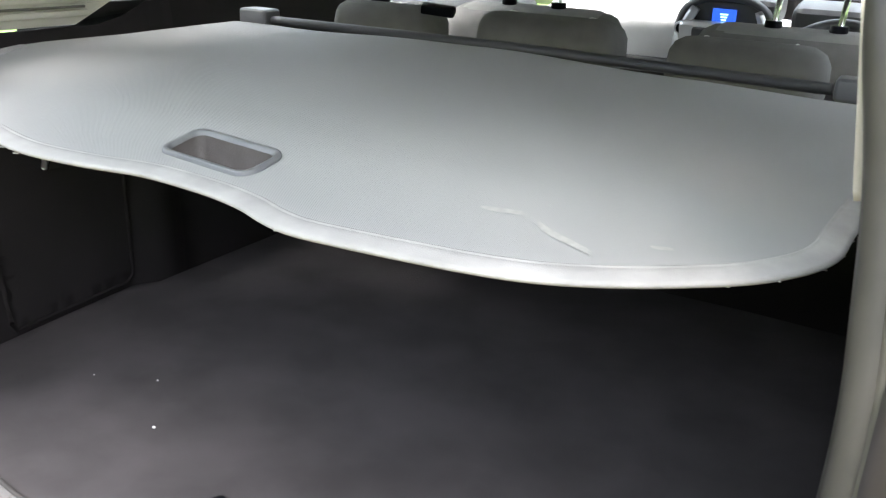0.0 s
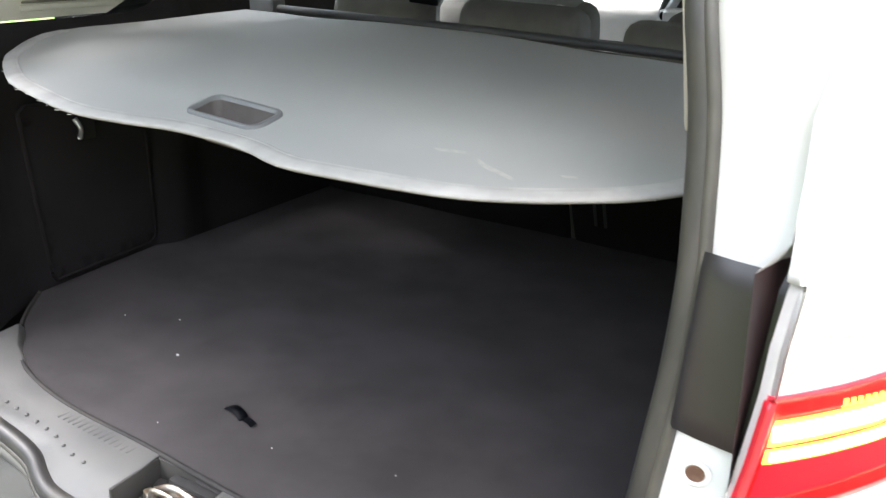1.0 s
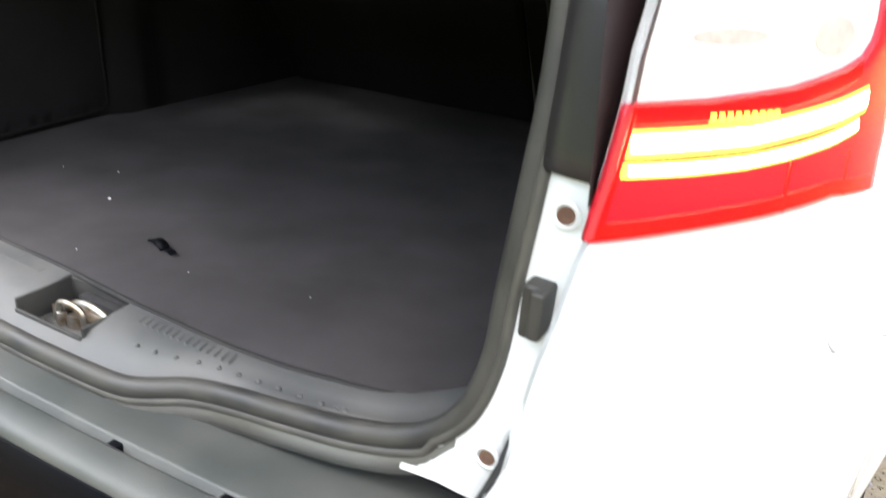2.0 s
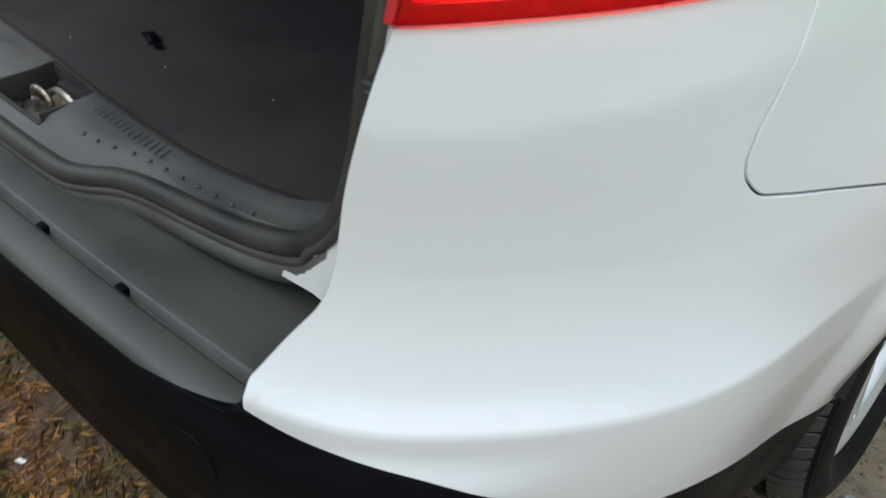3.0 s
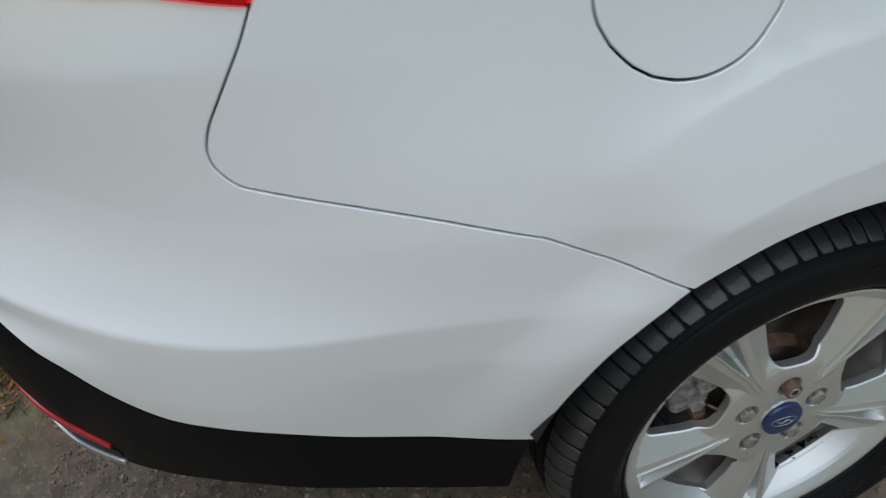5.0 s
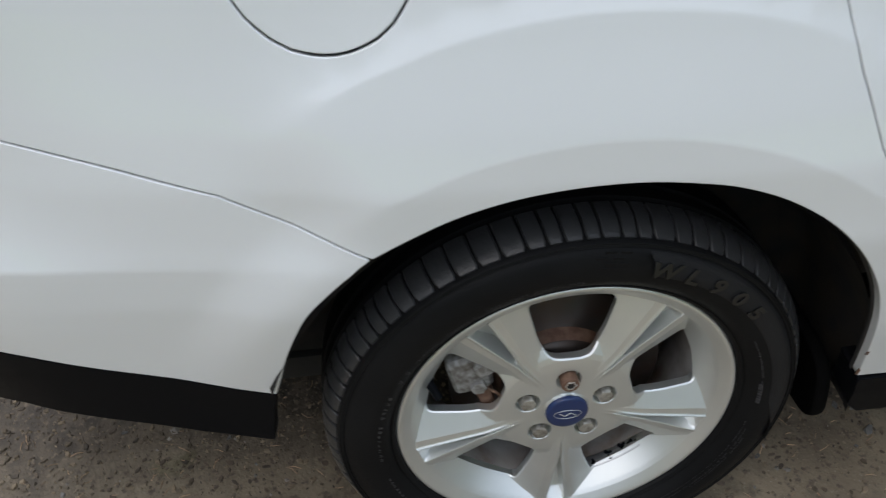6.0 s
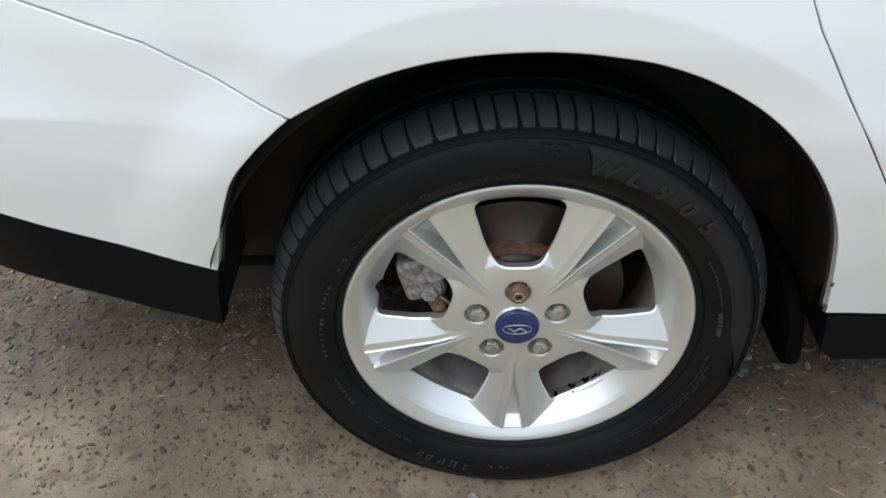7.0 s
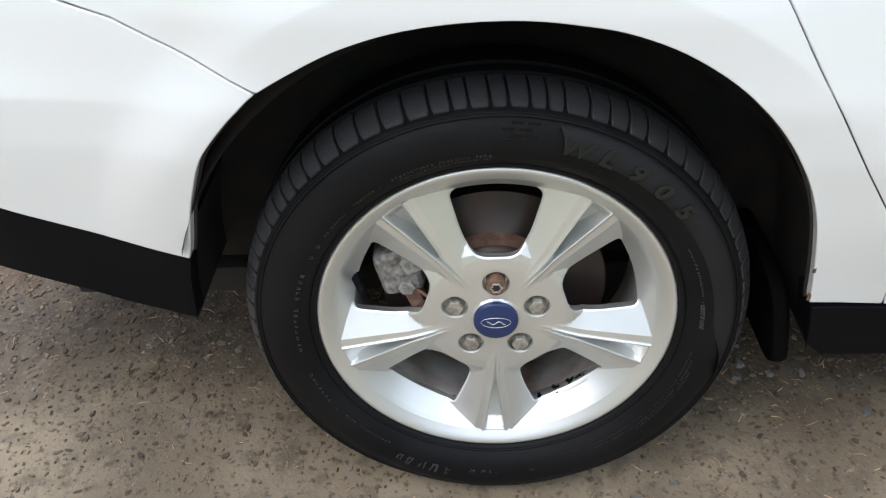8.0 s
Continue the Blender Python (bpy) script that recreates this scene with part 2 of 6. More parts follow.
def spline(points, n):
    """n places on a smooth open curve through the points, evenly spread."""
    p = np.array(points, float)
    p = np.vstack([2 * p[0] - p[1], p, 2 * p[-1] - p[-2]])
    out = []
    for i in range(1, len(p) - 2):
        for u in np.linspace(0, 1, 16, endpoint=False):
            a, b, c, d = p[i - 1:i + 3]
            out.append(0.5 * (2 * b + (c - a) * u + (2 * a - 5 * b + 4 * c - d) * u ** 2 + (3 * b - a - 3 * c + d) * u ** 3))
    out = np.array(out + [p[-2]])
    t = np.concatenate([[0], np.cumsum(np.linalg.norm(np.diff(out, axis=0), axis=1))])
    q = np.linspace(0, t[-1], n)
    return np.stack([np.interp(q, t, out[:, k]) for k in range(out.shape[1])], -1)


def sheet(rows):
    """Verts and faces of a skin over rows of places, all of one length."""
    n = len(rows[0])
    verts = [v for r in rows for v in r]
    faces = [(i * n + j, (i + 1) * n + j, (i + 1) * n + j + 1, i * n + j + 1) for i in range(len(rows) - 1) for j in range(n - 1)]
    return verts, faces


def tube(path, radius, seg=10, flat=1.0, up=(0, 0, 1), closed=False):
    """Verts and faces of a round or flattened tube along a path, its ends closed."""
    path = [Vector(p) for p in path]
    rows = []
    for i, p in enumerate(path):
        d = (path[min(i + 1, len(path) - 1)] - path[max(i - 1, 0)]).normalized()
        a = d.cross(Vector(up)).normalized()
        b = a.cross(d)
        r = radius[i] if hasattr(radius, "__len__") else radius
        rows.append([p + a * (r * math.cos(k)) + b * (r * flat * math.sin(k)) for k in np.linspace(0, 2 * math.pi, seg + 1)])
    v, f = sheet(rows)
    n = seg + 1
    f.append(tuple(range(n - 1, -1, -1)))
    f.append(tuple(len(v) - n + k for k in range(n)))
    return v, f


def lathe(profile, seg=96, axis="x", at=(0, 0, 0)):
    """Verts and faces of a profile of (along, radius) turned round the axis."""
    rows = []
    for k in range(seg + 1):
        a = 2 * math.pi * k / seg
        rows.append([(at[0] + x, at[1] + r * math.cos(a), at[2] + r * math.sin(a)) for x, r in profile])
    return sheet(rows)


def weld(ob, dist=0.0002):
    bm = bmesh.new()
    bm.from_mesh(ob.data)
    bmesh.ops.remove_doubles(bm, verts=bm.verts, dist=dist)
    bmesh.ops.recalc_face_normals(bm, faces=bm.faces)
    bm.to_mesh(ob.data)
    bm.free()
    return ob


# ---- the form of the body ----
# the outline of the car from above, from the middle of the tail round the corner to the nose
PLAN = [(-0.3, -0.896), (0, -0.901), (0.25, -0.897), (0.42, -0.890), (0.54, -0.879), (0.63, -0.846), (0.70, -0.78), (0.755, -0.71),
        (0.80, -0.63), (0.838, -0.5), (0.862, -0.372), (0.874, -0.24), (0.886, 0), (0.892, 0.5), (0.895, 1.2), (0.89, 2.0),
        (0.875, 2.6), (0.82, 3.1), (0.68, 3.36), (0.42, 3.48), (0, 3.52), (-0.3, 3.51)]
TAIL = np.array([(.1, -.06), (.2, -.02), (.3, .02), (.43, .036), (.54, .047), (.60, .0485), (.6285, .0480), (.643, .0365), (.66, .0258), (.685, .0145), (.71, .007),
                 (.74, .002), (.78, 0), (.852, 0), (.92, -.0135), (1.0, -.020), (1.1, -.034), (1.25, -.07), (1.35, -.13), (1.47, -.26)])
SIDE = np.array([(.1, -.06), (.2, -.038), (.32, -.016), (.41, -.009), (.5, 0), (.57, .0075), (.6285, .0088), (.66, .0050), (.72, 0),
                 (.78, -.012), (.84, -.027), (.92, -.044), (1.0, -.056), (1.1, -.072), (1.25, -.13), (1.35, -.175), (1.47, -.25)])
HUB = (0.846, 0.0, 0.305)
# how far the wing stands out round the wheel: a flat lip, a crease, a sloping facet, a second crease and a hollow
LIP_R, FACET_R, HOLLOW_R = 0.459, 0.566, 0.665
FLARE = np.array([(0, .0150), (.40, .0146), (LIP_R, .0205), (FACET_R, .0106), (.585, .0058), (.605, .0030), (.63, .0010), (HOLLOW_R, 0), (5, 0)])


def natural(t, y):
    n, h = len(t), np.diff(t)
    a, r = np.eye(n), np.zeros(n)
    for i in range(1, n - 1):
        a[i, i - 1:i + 2] = h[i - 1], 2 * (h[i - 1] + h[i]), h[i]
        r[i] = 6 * ((y[i + 1] - y[i]) / h[i] - (y[i] - y[i - 1]) / h[i - 1])
    m = np.linalg.solve(a, r)

    def at(x):
        i = np.clip(np.searchsorted(t, x) - 1, 0, n - 2)
        u, v = (t[i + 1] - x) / h[i], (x - t[i]) / h[i]
        return u * y[i] + v * y[i + 1] + ((u ** 3 - u) * m[i] + (v ** 3 - v) * m[i + 1]) * h[i] ** 2 / 6
    return at


_p = np.array(PLAN)
_s = np.concatenate([[0], np.cumsum(np.hypot(*np.diff(_p, axis=0).T))])
PLAN_X, PLAN_Y, S0 = natural(_s, _p[:, 0]), natural(_s, _p[:, 1]), _s[1] - 0.0112
_fine = np.linspace(0.4, _s[-2] - S0, 3000)
_fine_y = PLAN_Y(_fine + S0)


def s_of(y):
    """The way along the outline at which the side passes y."""
    k = np.argmax(_fine_y > y)
    return float(_fine[k])


def ease(a, b, x):
    u = np.clip((x - a) / (b - a), 0, 1)
    return u * u * (3 - 2 * u)


def soft_profile(z, prof):
    """The profile with its kinks rounded."""
    e = 0.002
    return sum(w * np.interp(z + k * e, prof[:, 0], prof[:, 1]) for k, w in ((-2, .1), (-1, .2), (0, .4), (1, .2), (2, .1)))


def body(s, z, off=0.0):
    """Places on the outer skin, s metres along the outline and z high, off metres proud of it."""
    s, z = np.asarray(s, float) + S0, np.asarray(z, float)
    e = 1e-3
    x, y = PLAN_X(s), PLAN_Y(s)
    tx, ty = PLAN_X(s + e) - PLAN_X(s - e), PLAN_Y(s + e) - PLAN_Y(s - e)
    n = np.hypot(tx, ty)
    nx, ny = ty / n, -tx / n
    w = ease(-0.78, -0.40, y)
    zt = z - 0.028 * ease(-0.80, -0.60, y) * ease(0.78, 0.86, z)
    d = soft_profile(zt, TAIL) * (1 - w) + soft_profile(z, SIDE) * w + off
    d = d + 0.014 * (1 - ease(0.66, 0.84, s - S0)) * (1 - ease(0.570, 0.607, z)) * ease(0.36, 0.50, z)
    for ym in (0.0, 2.648):
        r = np.hypot(y - ym, z - HUB[2])
        wing = np.interp(r, FLARE[:, 0], FLARE[:, 1])
        rear = 0.015 * (1 - ease(0.415, 0.500, r))
        back = ease(118, 131, np.degrees(np.arctan2(z - HUB[2], y - ym)))
        d = d + wing * (1 - back) * ease(0.28, 0.50, z) + rear * back * ease(0.34, 0.62, z)
    return np.stack([x + nx * d, y + ny * d, z + 0 * x], -1)


def body_normal(s, z):
    e = 0.002
    a, b = body(s + e, z) - body(s - e, z), body(s, z + e) - body(s, z - e)
    n = np.cross(a, b)
    return n / np.linalg.norm(n, axis=-1, keepdims=True)


def dense(poly, step):
    out = []
    for a, b in zip(poly, poly[1:] + poly[:1]):
        n = max(1, int(math.ceil(math.dist(a, b) / step)))
        out += [(a[0] + (b[0] - a[0]) * k / n, a[1] + (b[1] - a[1]) * k / n) for k in range(n)]
    return out


def inset(poly, g):
    p = np.array(poly)
    area = 0.5 * np.sum(p[:, 0] * np.roll(p[:, 1], -1) - np.roll(p[:, 0], -1) * p[:, 1])
    d = np.roll(p, -1, 0) - p
    d /= np.linalg.norm(d, axis=1, keepdims=True) + 1e-12
    n = np.stack([-d[:, 1], d[:, 0]], -1) * np.sign(area)
    m = n + np.roll(n, 1, 0)
    m /= np.maximum(np.sum(m * np.roll(n, 1, 0), 1, keepdims=True), 0.35)
    return [tuple(v) for v in p + m * g]


def inside(pts, poly):
    x, y = pts[:, 0], pts[:, 1]
    hit = np.zeros(len(pts), bool)
    for (ax, ay), (bx, by) in zip(poly, poly[1:] + poly[:1]):
        if ay != by:
            hit ^= ((ay > y) != (by > y)) & (x < (bx - ax) * (y - ay) / (by - ay) + ax)
    return hit


def away(pts, loops, d):
    q = np.array([p for l in loops for p in l])
    keep = np.ones(len(pts), bool)
    for i in range(0, len(pts), 2000):
        c = pts[i:i + 2000]
        keep[i:i + 2000] = (((c[:, None] - q[None]) ** 2).sum(-1).min(1) > d * d)
    return keep


from mathutils.geometry import delaunay_2d_cdt


def cut_sheet(outline, holes=(), step=0.02, edge=0.008, lines=()):
    """A flat net inside an outline, less its holes: places, triangles and the loops of its rims."""
    loops = [dense(list(outline), edge)] + [dense(list(h), edge) for h in holes]
    lo, hi = np.min(loops[0], 0), np.max(loops[0], 0)
    gx, gy = np.meshgrid(np.arange(lo[0], hi[0], step), np.arange(lo[1], hi[1], step))
    gx[1::2] += step / 2
    g = np.stack([gx.ravel(), gy.ravel()], -1)
    g = g[inside(g, loops[0])]
    for h in loops[1:]:
        g = g[~inside(g, h)]
    strips = [np.array([(p[0] + (q[0] - p[0]) * u, p[1] + (q[1] - p[1]) * u) for p, q in zip(l, l[1:]) for u in (0, .5)] + [l[-1]]) for l in lines]
    g = g[away(g, loops + [list(map(tuple, s)) for s in strips], min(step, edge) * 0.7)] if len(g) else g
    pts, edges, k = [], [], 0
    for l in loops:
        pts += l
        edges += [(k + i, k + (i + 1) % len(l)) for i in range(len(l))]
        k += len(l)
    for l in strips:
        pts += [tuple(p) for p in l]
        edges += [(k + i, k + i + 1) for i in range(len(l) - 1)]
        k += len(l)
    pts += [tuple(p) for p in g]
    v, _, f, *_ = delaunay_2d_cdt([Vector(p) for p in pts], edges, [], 0, 1e-7)
    v = np.array([tuple(p) for p in v])
    tri = np.array([t for t in f if len(t) == 3])
    c = v[tri].mean(1)
    ok = inside(c, loops[0])
    for h in loops[1:]:
        ok &= ~inside(c, h)
    return v, tri[ok], loops


def panel(name, outline, mat, parent, holes=(), step=0.02, edge=0.008, off=0.0, gap=0.0018, lip=0.014, label="", mirror=False, lines=()):
    """A piece of the outer skin in the outline of (s, z), with rolled edges; mirror: that of the other side of the car."""
    v, tri, loops = cut_sheet(inset(dense(list(outline), edge), gap), [inset(dense(list(h), edge), -gap) for h in holes], step, edge, lines)
    pos, nor = body(v[:, 0], v[:, 1], off), body_normal(v[:, 0], v[:, 1])
    a, b, c = pos[tri[:, 0]], pos[tri[:, 1]], pos[tri[:, 2]]
    flip = (np.cross(b - a, c - a) * nor[tri[:, 0]]).sum(-1) < 0
    tri[flip] = tri[flip][:, ::-1]
    verts, norms, faces = list(pos), list(nor), [tuple(t) for t in tri]
    for li, loop in enumerate(loops):
        l = np.array(loop)
        area = 0.5 * np.sum(l[:, 0] * np.roll(l[:, 1], -1) - np.roll(l[:, 0], -1) * l[:, 1])
        d = np.roll(l, -1, 0) - np.roll(l, 1, 0)
        out = np.stack([d[:, 1], -d[:, 0]], -1) / (np.linalg.norm(d, axis=1, keepdims=True) + 1e-12) * np.sign(area) * (1 if li == 0 else -1)
        p, n = body(l[:, 0], l[:, 1], off), body_normal(l[:, 0], l[:, 1])
        o = body(l[:, 0] + out[:, 0] * 0.001, l[:, 1] + out[:, 1] * 0.001, off) - p
        o -= (o * n).sum(-1, keepdims=True) * n
        o /= np.linalg.norm(o, axis=-1, keepdims=True) + 1e-12
        k, m = len(verts), len(l)
        for q, nn in ((p, n), (p + o * 0.0011 - n * 0.0006, n * 0.6 + o * 0.8), (p + o * 0.0016 - n * 0.002, o), (p + o * 0.0016 - n * lip, o)):
            verts += list(q)
            norms += list(nn / np.linalg.norm(nn, axis=-1, keepdims=True))
        w = (np.sign(area) > 0) == (li == 0)
        for ring in range(3):
            for i in range(m):
                q = (k + ring * m + i, k + ring * m + (i + 1) % m, k + (ring + 1) * m + (i + 1) % m, k + (ring + 1) * m + i)
                faces.append(q if not w else q[::-1])
    verts, norms = np.array(verts), np.array(norms)
    if mirror:
        verts[:, 0] *= -1
        norms[:, 0] *= -1
        faces = [f[::-1] for f in faces]
    return mesh_object(name, verts, faces, mat, parent, label, True, norms)


def circle(cx, cy, r, n=48, ry=None, start=0.0):
    return [(cx + r * math.cos(start + 2 * math.pi * k / n), cy + (ry or r) * math.sin(start + 2 * math.pi * k / n)) for k in range(n)]


# ---- the car: outer skin ----
car = thing("estate_car", "white estate car with open tailgate and alloy wheels, on gravel", "car")

OPENING = [(.668, .914), (.657, .885), (.646, .847), (.6345, .80), (.626, .745), (.6165, .712), (.592, .677), (.571, .643), (.571, .617)]
SKIRT = [(.61, .608), (.655, .598), (.70, .586), (.745, .565), (.775, .544), (.80, .527), (.825, .514), (.85, .507), (.885, .504),
         (.945, .494), (1.02, .4690), (1.09, .4475), (1.15, .4325), (1.203, .4190)]
ARCH_REAR = [(1.213, .45), (1.226, .495), (1.243, .54), (1.259, .574), (1.283, .604), (1.306, .628), (1.331, .649)]
SEAM = [(1.288, .669), (1.237, .692), (1.1905, .7155), (1.105, .739), (1.025, .759), (.955, .775), (.94, .779), (.929, .787), (.921, .797), (.9185, .806),
        (.9185, .815), (.924, .833), (.941, .867), (.955, .895), (.966, .922)]
LAMP_FOOT = [(.888, .930), (.808, .9235), (.757, .920), (.712, .917)]
LAMP_TOP = [(.982, .96), (.985, 1.0), (.975, 1.04), (.94, 1.075), (.80, 1.088), (.70, 1.088)]
ARCH_FRONT = [(1.39, .681), (1.43, .697), (1.469, .7075), (1.51, .714), (1.55, .717), (1.59, .717), (1.63, .713), (1.68, .704), (1.735, .683), (1.79, .648), (1.834, .604),
              (1.869, .552), (1.892, .50), (1.908, .44), (1.918, .395), (1.924, .362)]
DOOR_SEAM = [(2.009, .360), (2.004, .40), (1.99, .45), (1.961, .51), (1.926, .56), (1.887, .62), (1.8515, .674), (1.8135, .735), (1.777, .813), (1.757, .865),
             (1.745, .92), (1.74, 1.0), (1.745, 1.10)]
FLAP = [(s_of(y), z) for y, z in circle(-0.262, 0.926, 0.0835, 56)]
BUMPER_FOOT = [(1.195, .39), (1.188, .35), (1.184, .315), (1.0978, .3345), (1.0377, .3555), (.9734, .3755), (.9027, .3945), (.85, .393), (.75, .375), (.65, .35), (.55, .33), (.4, .31), (.0112, .30)]

def flare_lines(a0, a1, ym=0.0, radii=(LIP_R - .003, LIP_R, LIP_R + .003, FACET_R - .003, FACET_R, FACET_R + .003)):
    """The creases round a wheel arch between two angles, as lines of (s, z)."""
    out = []
    for r in radii:
        an = np.radians(np.arange(a0, a1, 1.2))
        out.append([(float(p), float(q)) for p, q in zip(np.interp(ym + r * np.cos(an), _fine_y, _fine), HUB[2] + r * np.sin(an))])
    return out


def smooth_line(points, n):
    return [tuple(p) for p in spline(points, n)]


_arch = smooth_line([(1.203, .418)] + ARCH_REAR + ARCH_FRONT, 150)
_k = min(range(150), key=lambda i: math.dist(_arch[i], ARCH_REAR[-1]))
ARCH_REAR, ARCH_FRONT = _arch[1:_k + 1], _arch[_k + 1:]
SKIRT = smooth_line(SKIRT, 70)
OPENING = smooth_line(OPENING[:-1], 50) + [OPENING[-1]]
SEAM = SEAM[:5] + smooth_line(SEAM[5:], 50)

for side in (False, True):
    bumper = panel("rear_bumper_skin", OPENING + SKIRT + ARCH_REAR + SEAM + LAMP_FOOT, PAINT, car, step=0.012, mirror=side, gap=0.0024,
                   lines=[[(u, zz) for u in np.arange(.588, 1.20, .01)] for zz in (.6245, .6325)])
    panel("quarter_panel", [SEAM[-1]] + SEAM[-2::-1] + [ARCH_REAR[-1]] + ARCH_FRONT + DOOR_SEAM + [(1.4, 1.10), (1.0, 1.10), (.94, 1.075)] + LAMP_TOP[3::-1],
          PAINT, car, holes=[FLAP] if not side else [], step=0.014, mirror=side, gap=0.0024,
          lines=flare_lines(48, 118) + flare_lines(20, 46, radii=(LIP_R - .003, LIP_R, LIP_R + .003)))
    panel("pillar_skin", [LAMP_TOP[-1], (.72, 1.2), (.80, 1.35), (.86, 1.45), (1.05, 1.45), (1.05, 1.10), (.94, 1.075), (.80, 1.088)][::-1], PAINT, car, step=0.03, mirror=side)
    panel("rear_door", DOOR_SEAM[::-1] + [(2.85, .360), (2.85, 1.08)], PAINT, car, step=0.022, mirror=side, lines=flare_lines(10, 44, radii=(FACET_R - .003, FACET_R, FACET_R + .003)))
    panel("front_door", [(2.85, .360), (3.9, .360), (3.9, 1.02), (2.85, 1.08)], PAINT, car, step=0.05, edge=0.02, mirror=side)
    sf = s_of(2.648)
    arch_f = [(sf + 0.40 * math.cos(a), .305 + 0.405 * math.sin(a)) for a in np.linspace(math.pi, 0, 28)]
    panel("front_wing", [(3.9, .360), (sf - .40, .340)] + arch_f + [(sf + .40, .30), (s_of(3.3), .30), (s_of(3.3), .80), (sf, .93), (3.9, 1.02)], PAINT, car, step=0.05, edge=0.02, mirror=side)
    panel("front_bumper_skin", [(s_of(3.3), .22), (5.35 - .05, .22), (5.35 - .05, .70), (s_of(3.3), .80)], PAINT, car, step=0.05, edge=0.03, mirror=side)
    panel("lower_bumper", [(.0112, .587), (.25, .589), (.45, .592), (.555, .604), (.571, .615)] + SKIRT + BUMPER_FOOT, BLACK, car, step=0.016, lip=0.022, gap=0.001, mirror=side,
          label="black textured plastic lower bumper")
    panel("sill", [(1.929, .356), (2.2, .356), (2.85, .356), (3.9, .356), (3.9, .262), (2.2, .262), (1.965, .264), (1.944, .285)], BLACK, car, step=0.03, lip=0.05, gap=0.001, off=0.003, mirror=side)
panel("fuel_flap", FLAP, PAINT, car, step=0.014, gap=0.0028)
for q in ([(1.9212, .3675), (1.9235, .3675), (1.9228, .3755), (1.9214, .379)], [(1.9145, .415), (1.9157, .415), (1.915, .423)]):
    panel("rust_spot", q, RUST, [o for o in car.children if o.name.startswith("quarter_panel")][0], step=0.004, edge=0.003, off=0.0004, gap=0, lip=0.001, label="small rust bleed at the panel edge")

# dark sheet behind the joints
for side in (False, True):
    arch_hole = [(1.206, .30)] + [(1.207, .41)] + ARCH_REAR + ARCH_FRONT + [(1.927, .30)]
    panel("inner_skin", [(.69, .902), (.66, .86), (.64, .76), (.66, .68), (.70, .62), (.80, .54), (.95, .51), (1.10, .46), (1.20, .425)] + ARCH_REAR + ARCH_FRONT +
          [(2.3, .33), (2.3, 1.08), (1.01, 1.08), (1.01, .93), (.96, .905), (.85, .905)], DARK, car, step=0.04, edge=0.015, off=-0.013, gap=0.0, lip=0.004, mirror=side)

